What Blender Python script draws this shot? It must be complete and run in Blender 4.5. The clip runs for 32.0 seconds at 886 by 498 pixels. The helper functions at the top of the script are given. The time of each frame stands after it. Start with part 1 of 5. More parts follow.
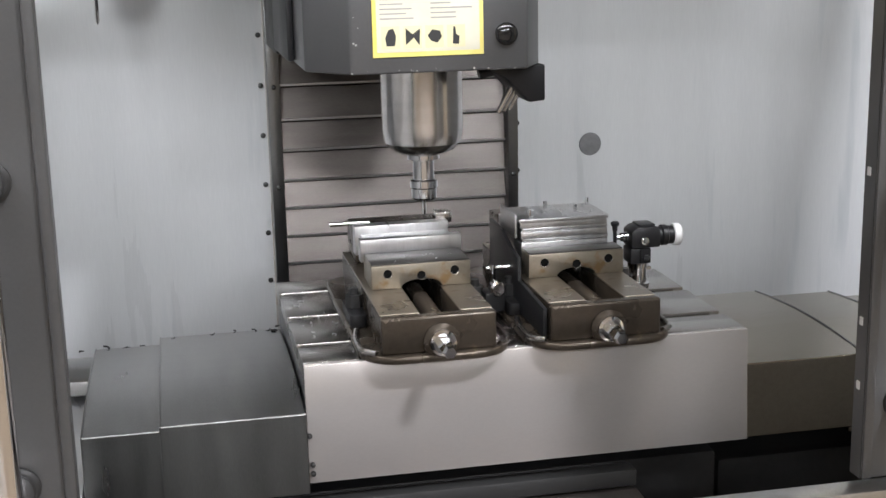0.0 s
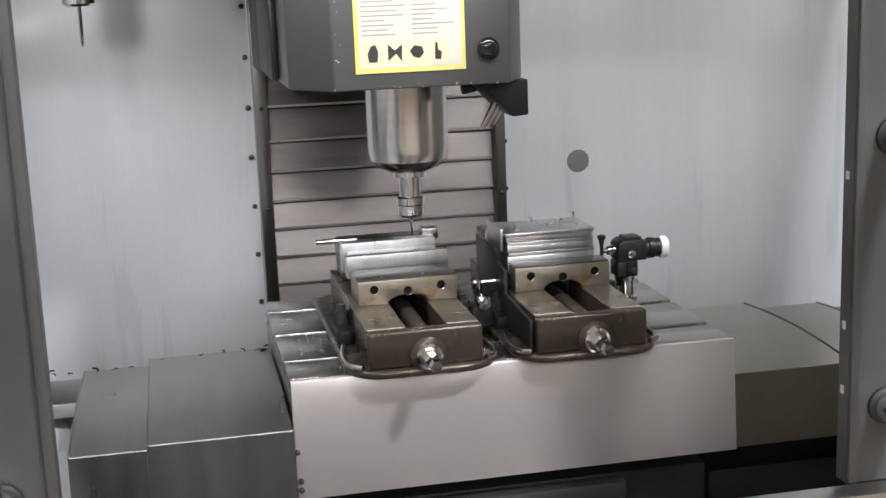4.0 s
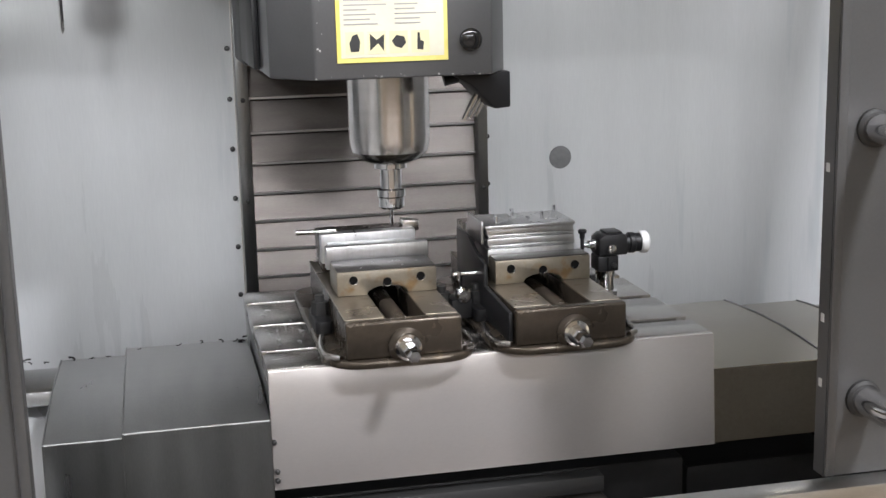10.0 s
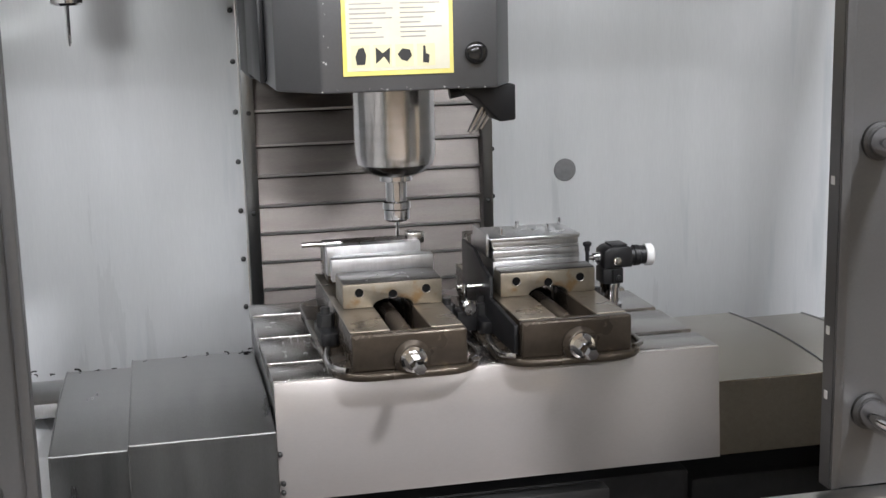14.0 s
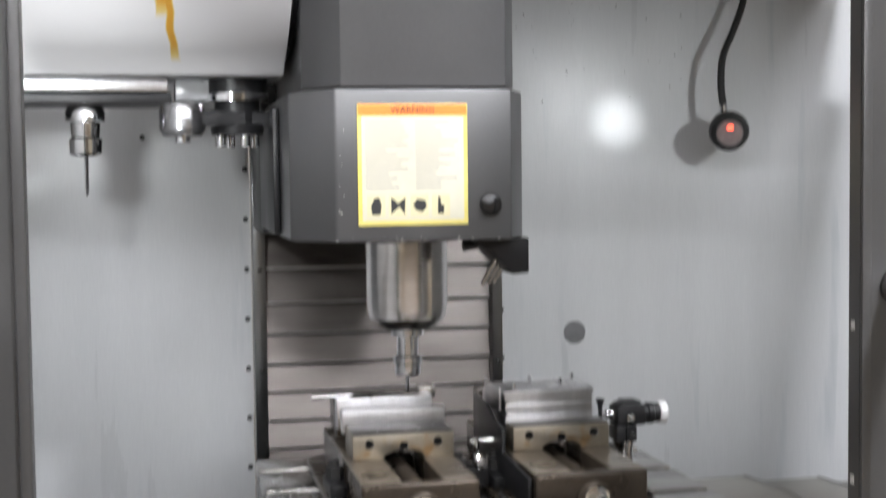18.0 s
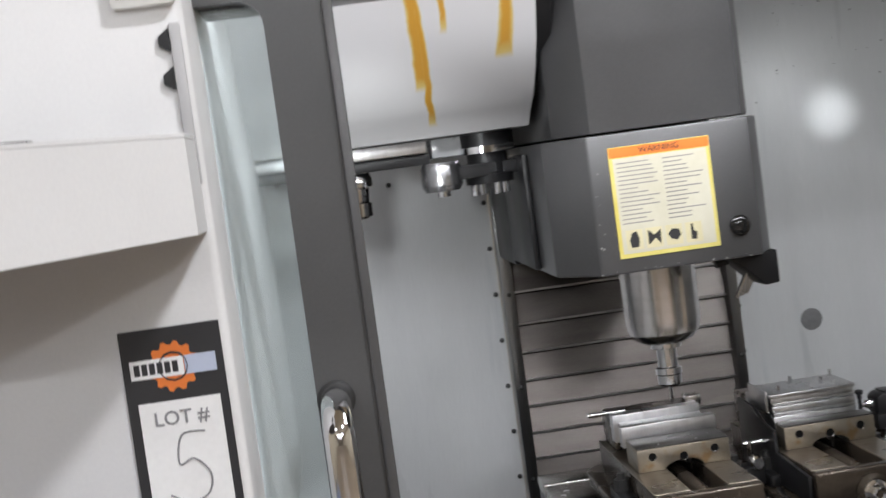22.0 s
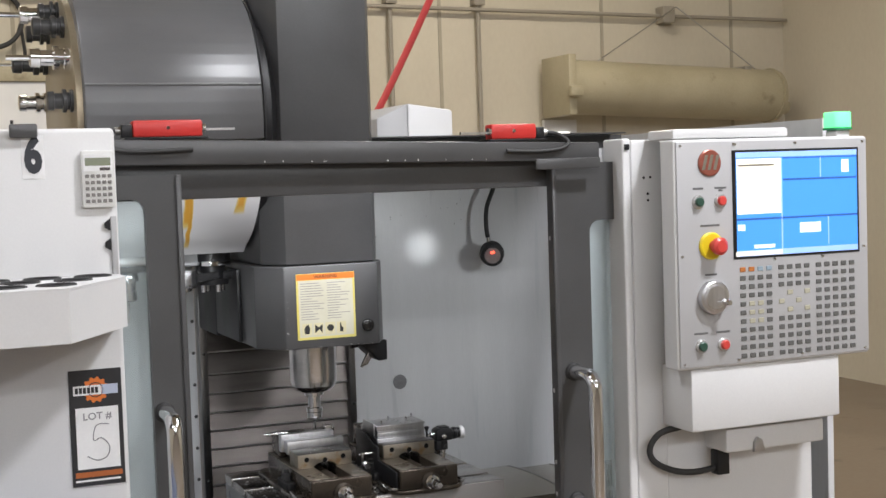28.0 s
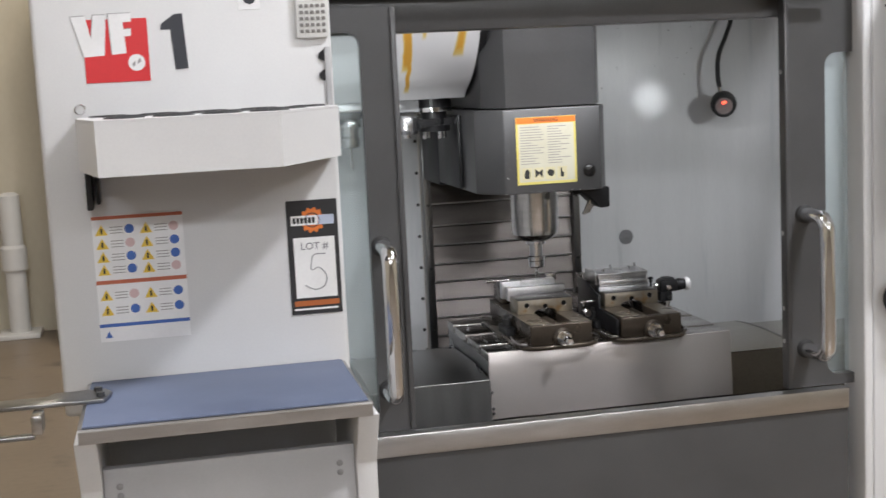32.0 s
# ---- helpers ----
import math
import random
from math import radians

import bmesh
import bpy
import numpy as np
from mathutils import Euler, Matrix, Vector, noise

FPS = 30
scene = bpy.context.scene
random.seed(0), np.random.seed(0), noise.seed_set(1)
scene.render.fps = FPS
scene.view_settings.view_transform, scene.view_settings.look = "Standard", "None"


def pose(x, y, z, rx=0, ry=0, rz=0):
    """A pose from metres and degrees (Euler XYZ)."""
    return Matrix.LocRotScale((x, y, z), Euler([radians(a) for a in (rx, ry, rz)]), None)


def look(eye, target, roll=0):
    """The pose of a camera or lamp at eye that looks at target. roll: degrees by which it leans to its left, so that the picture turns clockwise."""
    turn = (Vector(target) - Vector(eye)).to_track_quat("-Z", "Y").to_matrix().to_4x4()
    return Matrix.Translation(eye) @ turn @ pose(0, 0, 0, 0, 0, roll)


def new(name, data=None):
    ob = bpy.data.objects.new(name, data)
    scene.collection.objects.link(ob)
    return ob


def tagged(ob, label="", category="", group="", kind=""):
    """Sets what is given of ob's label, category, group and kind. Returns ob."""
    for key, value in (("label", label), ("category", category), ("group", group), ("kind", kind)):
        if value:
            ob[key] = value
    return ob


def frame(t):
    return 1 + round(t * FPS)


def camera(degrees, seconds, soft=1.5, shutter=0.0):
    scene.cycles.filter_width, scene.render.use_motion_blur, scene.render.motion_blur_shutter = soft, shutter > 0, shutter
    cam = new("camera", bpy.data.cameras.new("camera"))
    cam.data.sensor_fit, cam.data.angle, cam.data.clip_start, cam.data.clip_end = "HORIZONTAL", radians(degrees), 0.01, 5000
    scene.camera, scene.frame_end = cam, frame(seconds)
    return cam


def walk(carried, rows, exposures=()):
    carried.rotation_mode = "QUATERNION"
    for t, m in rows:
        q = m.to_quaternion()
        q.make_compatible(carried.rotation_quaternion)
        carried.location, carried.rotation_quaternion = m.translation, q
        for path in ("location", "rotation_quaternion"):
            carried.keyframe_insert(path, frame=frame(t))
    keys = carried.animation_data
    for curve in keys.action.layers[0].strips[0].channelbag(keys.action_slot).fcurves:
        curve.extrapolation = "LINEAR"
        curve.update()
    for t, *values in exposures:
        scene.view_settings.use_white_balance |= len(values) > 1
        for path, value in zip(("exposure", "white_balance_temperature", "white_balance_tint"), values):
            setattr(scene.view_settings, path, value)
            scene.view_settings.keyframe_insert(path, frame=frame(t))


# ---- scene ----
cam = camera(37.5, 32.0, shutter=0.4)
PATH = [
    (0, (-0.53, -1.769, 1.453), (-0.143, 0.14, 0.999), -1.3),
    (0.5, (-0.519, -1.778, 1.452), (-0.144, 0.135, 1.003), -1.7),
    (1, (-0.512, -1.783, 1.45), (-0.141, 0.132, 1.011), -1.4),
    (1.5, (-0.508, -1.785, 1.448), (-0.127, 0.131, 1.021), -1.1),
    (2, (-0.509, -1.785, 1.445), (-0.099, 0.127, 1.026), -1.7),
    (2.5, (-0.511, -1.782, 1.442), (-0.104, 0.13, 1.018), -2.2),
    (3, (-0.513, -1.78, 1.439), (-0.124, 0.138, 1.026), -2.4),
    (3.5, (-0.514, -1.781, 1.437), (-0.122, 0.136, 1.023), -2.2),
    (5.5, (-0.508, -1.777, 1.42), (-0.121, 0.144, 1.019), -2.2),
    (6, (-0.508, -1.775, 1.417), (-0.124, 0.145, 1.011), -2.1),
    (6.5, (-0.507, -1.777, 1.417), (-0.118, 0.142, 1.01), -2.1),
    (7, (-0.506, -1.779, 1.417), (-0.112, 0.14, 1.011), -2.2),
    (7.5, (-0.509, -1.781, 1.419), (-0.111, 0.137, 1.017), -1.9),
    (8, (-0.512, -1.778, 1.417), (-0.106, 0.138, 1.012), -1.5),
    (8.5, (-0.513, -1.781, 1.416), (-0.103, 0.135, 1.015), -1.6),
    (9, (-0.511, -1.782, 1.416), (-0.103, 0.133, 1.007), -1.7),
    (9.5, (-0.512, -1.783, 1.416), (-0.102, 0.132, 1.01), -1.7),
    (10, (-0.508, -1.778, 1.416), (-0.091, 0.135, 1.007), -1.4),
    (10.5, (-0.507, -1.771, 1.415), (-0.101, 0.144, 1.005), -1.6),
    (11, (-0.508, -1.769, 1.413), (-0.101, 0.145, 1.001), -1.7),
    (11.5, (-0.511, -1.772, 1.415), (-0.105, 0.143, 1.004), -1.6),
    (12, (-0.513, -1.778, 1.416), (-0.097, 0.137, 1.019), -1.4),
    (12.5, (-0.511, -1.775, 1.416), (-0.106, 0.143, 1.018), -1.4),
    (13, (-0.512, -1.779, 1.418), (-0.103, 0.137, 1.017), -1.5),
    (13.5, (-0.514, -1.78, 1.416), (-0.104, 0.137, 1.023), -1.5),
    (14, (-0.512, -1.782, 1.417), (-0.099, 0.135, 1.027), -1.4),
    (14.5, (-0.518, -1.786, 1.417), (-0.108, 0.132, 1.03), -1.2),
    (16.5, (-0.546, -1.809, 1.376), (-0.117, 0.114, 1.035), -1.3),
    (17, (-0.552, -1.818, 1.372), (-0.118, 0.107, 1.044), -1.5),
    (17.5, (-0.544, -1.808, 1.371), (-0.115, 0.119, 1.046), -1.5),
    (18, (-0.53, -1.775, 1.369), (-0.105, 0.18, 1.256), -0.7),
    (18.2, (-0.523, -1.757, 1.368), (-0.1, 0.205, 1.347), 0.0),
    (18.5, (-0.51, -1.732, 1.366), (-0.182, 0.241, 1.379), -0.6),
    (19, (-0.51, -1.709, 1.358), (-0.246, 0.273, 1.375), -0.4),
    (19.5, (-0.515, -1.708, 1.357), (-0.265, 0.276, 1.354), -0.1),
    (20, (-0.514, -1.71, 1.357), (-0.273, 0.276, 1.349), -0.3),
    (20.5, (-0.524, -1.724, 1.358), (-0.281, 0.26, 1.317), -0.3),
    (21, (-0.549, -1.753, 1.369), (-0.391, 0.238, 1.271), -0.8),
    (21.5, (-0.606, -1.804, 1.422), (-0.492, 0.188, 1.286), -2.2),
    (22, (-0.684, -1.927, 1.488), (-0.527, 0.062, 1.355), -7.7),
    (22.5, (-0.753, -2.064, 1.576), (-0.404, -0.104, 1.38), -7.9),
    (23, (-0.779, -2.216, 1.643), (-0.439, -0.253, 1.464), -5.5),
    (23.5, (-0.804, -2.408, 1.687), (-0.439, -0.459, 1.419), -4.5),
    (24, (-0.886, -2.628, 1.704), (-0.341, -0.714, 1.503), -4.3),
    (24.5, (-1.005, -2.774, 1.713), (-0.416, -0.874, 1.501), -3.6),
    (26.5, (-1.267, -3.224, 1.721), (-0.653, -1.325, 1.595), -0.6),
    (27, (-1.24, -3.226, 1.721), (-0.572, -1.345, 1.606), -0.7),
    (27.5, (-1.217, -3.222, 1.72), (-0.493, -1.361, 1.615), -1.4),
    (28, (-1.213, -3.23, 1.714), (-0.443, -1.388, 1.606), -1.9),
    (28.5, (-1.215, -3.241, 1.697), (-0.476, -1.387, 1.556), -2.0),
    (29, (-1.207, -3.238, 1.673), (-0.508, -1.374, 1.478), -1.9),
    (29.5, (-1.201, -3.231, 1.653), (-0.528, -1.362, 1.425), -1.5),
    (30, (-1.198, -3.219, 1.64), (-0.558, -1.341, 1.388), -1.5),
    (30.5, (-1.194, -3.207, 1.63), (-0.583, -1.318, 1.384), -2.4),
    (31, (-1.185, -3.2, 1.62), (-0.608, -1.301, 1.367), -2.4),
    (31.5, (-1.172, -3.19, 1.609), (-0.664, -1.275, 1.339), -3.1),
    (32, (-1.151, -3.193, 1.598), (-0.741, -1.253, 1.331), -2.8),
]
walk(cam, [(t, look(eye, target, roll)) for t, eye, target, roll in PATH], exposures=[(0, -0.25), (17.6, -0.25), (18.4, -0.45), (21, -0.54), (22.5, -0.80), (24.5, -0.72), (26.5, -0.84), (29, -0.88), (32, -0.82)])

# ---- world and light ----
world = bpy.data.worlds.new("shop_world")
world.use_nodes = True
world.node_tree.nodes["Background"].inputs[0].default_value = (0.8, 0.85, 1.0, 1)
world.node_tree.nodes["Background"].inputs[1].default_value = 0.05
scene.world = world


def area_lamp(name, eye, target, sx, sy, watts, color):
    data = bpy.data.lights.new(name, "AREA")
    data.shape, data.size, data.size_y, data.energy, data.color = "RECTANGLE", sx, sy, watts, color
    ob = new(name, data)
    ob.matrix_world = look(eye, target)
    return data


COOL, WARM = (0.965, 0.975, 1.03), (1.0, 0.92, 0.80)
CEILING_Z = 4.6
# Rows beyond y -10 are unseen, added for low light onto the machine.
LAMPS = [(-3.2, -8.6), (-0.6, -8.6), (2.4, -8.6), (-2.2, -3.6), (1.3, -2.5), (-2.6, -11.0), (1.4, -11.0), (-2.6, -15.0), (1.4, -15.0), (-2.6, -19.0), (1.4, -19.0), (-2.2, -0.2), (2.6, -0.2), (-1.2, 3.6), (2.6, 3.6)]
POWER = {-19.0: 80, -15.0: 110, -11.0: 140, -8.6: 160, -3.6: 50, -2.5: 330, -0.2: 110, 3.6: 140}
KEY = {(2.4, -8.6): 205}
for lx, ly in LAMPS:
    area_lamp("ceiling_lamp_light", (lx, ly, CEILING_Z - 0.16), (lx, ly, 0) if ly != -8.6 else (lx * 0.5, -0.5, 0.6), 1.2 if ly != -2.5 else 0.5, 0.3 if ly > -10 else 3.6, KEY.get((lx, ly), POWER[ly]), COOL if ly < 2 else WARM)
# Two narrow beams make the wall's bright spots; two wide ones are added fill.
for wx, wz, tx, tz, watts, cone in ((0.445, 1.77, 0.445, 1.49, 95, 6.0), (-0.70, 1.62, -0.80, 1.43, 40, 9), (-0.70, 1.52, -0.56, 1.34, 17, 66), (0.74, 1.60, 0.48, 1.24, 19, 66)):
    work = bpy.data.lights.new("wall_spot_and_fill_beam", "SPOT")
    work.energy, work.spot_size, work.spot_blend, work.shadow_soft_size = watts, radians(cone), 1.0 if cone > 8 else 0.75, 0.03
    work.color = (0.95, 0.98, 1.0)
    new("wall_spot_and_fill_beam", work).matrix_world = look((wx, -0.30, wz), (tx, 0.92, tz))
# Unseen strip behind the beam, added as fill for the work space.
area_lamp("interior_fill_light", (-0.2, -0.27, 1.74), (-0.25, 0.6, 1.05), 1.3, 0.05, 3.5, COOL).spread = radians(100)


# ---- materials ----
def surface(name, c1, c2, rough=0.5, metal=0.0, scale=8.0, stretch=(1, 1, 1), bump=0.1, fine=120.0, rvar=0.1, spec=0.5, dirt=None, dirt_at=0.62, vary=0.0):
    """A painted, worn or brushed surface: broad tone, fine grain, optional dirt, uneven gloss."""
    m = bpy.data.materials.new(name)
    m.use_nodes = True
    nt = m.node_tree
    n, l = nt.nodes, nt.links
    b = n["Principled BSDF"]
    co = n.new("ShaderNodeTexCoord")
    mp = n.new("ShaderNodeMapping")
    mp.inputs["Scale"].default_value = stretch
    l.new(co.outputs["Object"], mp.inputs["Vector"])
    big, small = n.new("ShaderNodeTexNoise"), n.new("ShaderNodeTexNoise")
    big.inputs["Scale"].default_value, big.inputs["Detail"].default_value = scale, 6
    small.inputs["Scale"].default_value, small.inputs["Detail"].default_value = fine, 3
    for t in (big, small):
        l.new(mp.outputs[0], t.inputs["Vector"])
    add = n.new("ShaderNodeMath")
    add.operation = "MULTIPLY_ADD"
    l.new(small.outputs[0], add.inputs[0])
    add.inputs[1].default_value = 0.35
    l.new(big.outputs[0], add.inputs[2])
    ramp = n.new("ShaderNodeValToRGB")
    ramp.color_ramp.elements[0].position, ramp.color_ramp.elements[1].position = 0.42, 0.92
    ramp.color_ramp.elements[0].color, ramp.color_ramp.elements[1].color = (*c1, 1), (*c2, 1)
    l.new(add.outputs[0], ramp.inputs[0])
    col = ramp.outputs[0]
    if dirt:
        d = n.new("ShaderNodeTexNoise")
        d.inputs["Scale"].default_value, d.inputs["Detail"].default_value = scale * 2.3, 8
        l.new(mp.outputs[0], d.inputs["Vector"])
        dr = n.new("ShaderNodeValToRGB")
        dr.color_ramp.elements[0].position, dr.color_ramp.elements[1].position = dirt_at, dirt_at + 0.12
        l.new(d.outputs[0], dr.inputs[0])
        mix = n.new("ShaderNodeMix")
        mix.data_type = "RGBA"
        l.new(dr.outputs[0], mix.inputs[0])
        l.new(col, mix.inputs[6])
        mix.inputs[7].default_value = (*dirt, 1)
        col = mix.outputs[2]
    if vary:
        info, hsv, mr = n.new("ShaderNodeObjectInfo"), n.new("ShaderNodeHueSaturation"), n.new("ShaderNodeMapRange")
        mr.inputs[3].default_value, mr.inputs[4].default_value = 1 - vary, 1 + vary
        l.new(info.outputs["Random"], mr.inputs[0])
        l.new(mr.outputs[0], hsv.inputs["Value"])
        l.new(col, hsv.inputs["Color"])
        col = hsv.outputs[0]
    l.new(col, b.inputs["Base Color"])
    rr = n.new("ShaderNodeMapRange")
    rr.inputs[3].default_value, rr.inputs[4].default_value = max(0.02, rough - rvar), min(1, rough + rvar)
    l.new(big.outputs[0], rr.inputs[0])
    l.new(rr.outputs[0], b.inputs["Roughness"])
    b.inputs["Metallic"].default_value = metal
    b.inputs["Specular IOR Level"].default_value = spec
    if bump:
        bp = n.new("ShaderNodeBump")
        bp.inputs["Strength"].default_value, bp.inputs["Distance"].default_value = bump, 0.002
        l.new(add.outputs[0], bp.inputs["Height"])
        l.new(bp.outputs[0], b.inputs["Normal"])
    return m


def glow(name, color, strength):
    m = bpy.data.materials.new(name)
    m.use_nodes = True
    b = m.node_tree.nodes["Principled BSDF"]
    b.inputs["Base Color"].default_value = (*color, 1)
    b.inputs["Emission Color"].default_value = (*color, 1)
    b.inputs["Emission Strength"].default_value = strength
    return m


def plain(name, color, rough=0.5, metal=0.0, spec=0.5):
    return surface(name, tuple(c * 0.93 for c in color), tuple(min(1, c * 1.06) for c in color), rough, metal, 14, (1, 1, 1), 0.03, 160, 0.06, spec)


white_paint = surface("white_paint", (0.61, 0.61, 0.61), (0.69, 0.69, 0.685), 0.38, 0, 3, (1, 1, 1), 0.05, 220)
wall_paint = surface("enclosure_paint", (0.60, 0.61, 0.62), (0.70, 0.71, 0.72), 0.3, 0, 2.2, (4, 1, 0.35), 0.04, 90, 0.1, 0.5, (0.55, 0.575, 0.59), 0.62)
grey_paint = surface("dark_grey_paint", (0.058, 0.058, 0.059), (0.078, 0.078, 0.079), 0.33, 0, 5, (1, 1, 1), 0.08, 260)
# Lighter than the head's grey, with ceiling lamp sheen put into it.
cover_grey = surface("cover_sheen_grey", (0.085, 0.085, 0.086), (0.108, 0.108, 0.109), 0.34, 0, 5, (1, 1, 1), 0.05, 260)
beige_wall = surface("beige_wall_paint", (0.52, 0.47, 0.37), (0.60, 0.55, 0.44), 0.7, 0, 1.2, (1, 1, 0.5), 0.1, 40)
concrete = surface("brown_sealed_floor", (0.16, 0.12, 0.085), (0.24, 0.19, 0.14), 0.35, 0, 1.6, (1, 1, 1), 0.08, 30, 0.15, 0.5, (0.10, 0.08, 0.06), 0.6)
steel = surface("brushed_steel", (0.42, 0.41, 0.40), (0.56, 0.55, 0.54), 0.34, 1.0, 6, (1, 1, 6), 0.06, 180, 0.1)
apron_steel = surface("ground_steel_apron", (0.52, 0.485, 0.465), (0.58, 0.545, 0.525), 0.22, 0.6, 3, (1, 1, 2), 0.015, 160, 0.05)
cover_steel = surface("way_cover_steel", (0.22, 0.22, 0.22), (0.31, 0.31, 0.305), 0.3, 1.0, 4, (6, 1, 1), 0.012, 140, 0.08)
louver_steel = surface("louver_steel", (0.125, 0.112, 0.105), (0.215, 0.195, 0.184), 0.34, 1.0, 3, (1, 1, 7), 0.05, 120, 0.1, 0.5, (0.20, 0.18, 0.168), 0.6)
# Right cover's golden-brown reflection is put into its steel colour.
brown_reflection_steel = surface("cover_brown_reflection", (0.26, 0.23, 0.185), (0.36, 0.33, 0.28), 0.2, 1.0, 2, (1, 3, 1), 0.01, 140, 0.08)
chrome = plain("chrome", (0.75, 0.75, 0.76), 0.1, 1.0)
aluminium = surface("machined_aluminium", (0.56, 0.56, 0.57), (0.70, 0.70, 0.71), 0.32, 1.0, 12, (8, 1, 1), 0.05, 200)
vise_iron = surface("oiled_cast_iron", (0.05, 0.04, 0.03), (0.095, 0.077, 0.06), 0.27, 0.6, 14, (1, 1, 1), 0.12, 160, 0.1, 0.5, (0.19, 0.15, 0.10), 0.64)
way_steel = surface("polished_oily_way", (0.20, 0.172, 0.135), (0.30, 0.265, 0.215), 0.30, 0.85, 14, (1, 1, 1), 0.06, 160, 0.12, 0.5, (0.16, 0.12, 0.08), 0.60)
jaw_steel = surface("stained_jaw_steel", (0.23, 0.20, 0.155), (0.33, 0.298, 0.245), 0.34, 0.75, 14, (1, 1, 1), 0.06, 160, 0.1, 0.5, (0.25, 0.17, 0.09), 0.58)
ground_steel = surface("ground_jaw_top", (0.40, 0.385, 0.37), (0.52, 0.505, 0.485), 0.24, 1.0, 10, (1, 6, 1), 0.04, 160, 0.08)
black = plain("black_plastic", (0.012, 0.012, 0.013), 0.4, 0.0, 0.35)
# Jaw top steel carries the head's dark reflection in its colour.
dark_reflection_top = surface("jaw_top_dark_reflection", (0.035, 0.033, 0.031), (0.07, 0.066, 0.062), 0.3, 0.3, 10, (1, 6, 1), 0.03, 160, 0.06)
rubber = plain("black_rubber", (0.022, 0.022, 0.022), 0.6)
blue_mat = surface("blue_rubber_mat", (0.11, 0.135, 0.21), (0.15, 0.18, 0.265), 0.6, 0, 8, (1, 1, 1), 0.15, 300)
red_plastic = plain("red_plastic", (0.55, 0.03, 0.025), 0.4)
spindle_steel = surface("turned_spindle_steel", (0.62, 0.60, 0.58), (0.76, 0.74, 0.72), 0.2, 1.0, 5, (1, 1, 12), 0.03, 140, 0.06)
# Near-black holds the shade under the table; oil drops and chips share it.
chip_dark = surface("pit_shade_and_chip_black", (0.006, 0.006, 0.0065), (0.016, 0.016, 0.016), 0.5, 0.0, 10, (1, 1, 1), 0.3, 90, 0.1, 0.25)
pendant_face = surface("pendant_grey_face", (0.40, 0.40, 0.405), (0.46, 0.46, 0.465), 0.42, 0, 6, (1, 1, 1), 0.05, 300)
tube_paint = surface("olive_tube_paint", (0.33, 0.29, 0.19), (0.44, 0.39, 0.27), 0.5, 0, 3, (1, 1, 1), 0.08, 80, 0.1, 0.5, (0.22, 0.19, 0.12), 0.64)
glass = bpy.data.materials.new("door_glass")
glass.use_nodes = True
gb = glass.node_tree.nodes["Principled BSDF"]
gb.inputs["Base Color"].default_value = (0.80, 0.88, 0.88, 1)
gb.inputs["Roughness"].default_value = 0.05
gb.inputs["Transmission Weight"].default_value = 0.9
gb.inputs["IOR"].default_value = 1.45

# ---- building helpers ----
ORG = {}
BASE, SIZE = Vector((0, 0, 0)), [1.0]


def stand(x=0.0, y=0.0, z=0.0, size=1.0):
    """Where the next assembly stands, against the drawing in which it is built, and its scale."""
    BASE[:], SIZE[0] = (x, y, z), size


def settle(ob, at=(0, 0, 0)):
    ob.location = Vector(at) * SIZE[0] + BASE
    ob.scale = (SIZE[0],) * 3



def thing(name, at, label, category, group="", kind=""):
    ob = new(name)
    ob.empty_display_size = 0.05
    settle(ob, at)
    ORG[ob] = Vector(at)
    return tagged(ob, label, category, group, kind)


def part(name, bm, material, parent=None, label="", smooth=30):
    me = bpy.data.meshes.new(name)
    org = ORG.get(parent, Vector((0, 0, 0)))
    if parent is not None:
        bmesh.ops.translate(bm, verts=bm.verts, vec=-org)
    if smooth:
        for f in bm.faces:
            f.smooth = True
        lim = radians(smooth)
        for e in bm.edges:
            e.smooth = len(e.link_faces) == 2 and e.calc_face_angle(9) < lim
    bm.to_mesh(me)
    bm.free()
    for m in (material if isinstance(material, (list, tuple)) else [material]):
        me.materials.append(m)
    ob = new(name, me)
    if parent is not None:
        ob.parent = parent
        ORG[ob] = org
    if label:
        tagged(ob, label)
    return ob


def solid(name, bm, material, label, category="", kind="", group=""):
    """A thing or a piece of the setting that is one mesh."""
    ob = part(name, bm, material)
    settle(ob)
    return tagged(ob, label, category, group, kind)


def nb():
    return bmesh.new()


def box(bm, x0, x1, y0, y1, z0, z1, bev=0.0, seg=2):
    r = bmesh.ops.create_cube(bm, size=1)
    vs = r["verts"]
    bmesh.ops.scale(bm, verts=vs, vec=(x1 - x0, y1 - y0, z1 - z0))
    bmesh.ops.translate(bm, verts=vs, vec=((x0 + x1) / 2, (y0 + y1) / 2, (z0 + z1) / 2))
    if bev:
        es = list({e for v in vs for e in v.link_edges})
        bmesh.ops.bevel(bm, geom=es, offset=bev, segments=seg, affect="EDGES", profile=0.5)
    return bm


def prism(bm, pts, axis, a, b, bev=0.0, seg=2):
    """A polygon pushed along an axis from a to b. For axis x the points are (y, z), for y (x, z), for z (x, y)."""
    def place(p, d):
        return {"x": (d, p[0], p[1]), "y": (p[0], d, p[1]), "z": (p[0], p[1], d)}[axis]
    va = [bm.verts.new(place(p, a)) for p in pts]
    vb = [bm.verts.new(place(p, b)) for p in pts]
    n = len(pts)
    fs = [bm.faces.new(va), bm.faces.new(vb[::-1])]
    for i in range(n):
        fs.append(bm.faces.new((va[i], vb[i], vb[(i + 1) % n], va[(i + 1) % n])))
    bmesh.ops.recalc_face_normals(bm, faces=fs)
    if bev:
        es = list({e for f in fs for e in f.edges})
        bmesh.ops.bevel(bm, geom=es, offset=bev, segments=seg, affect="EDGES", profile=0.5)
    return bm


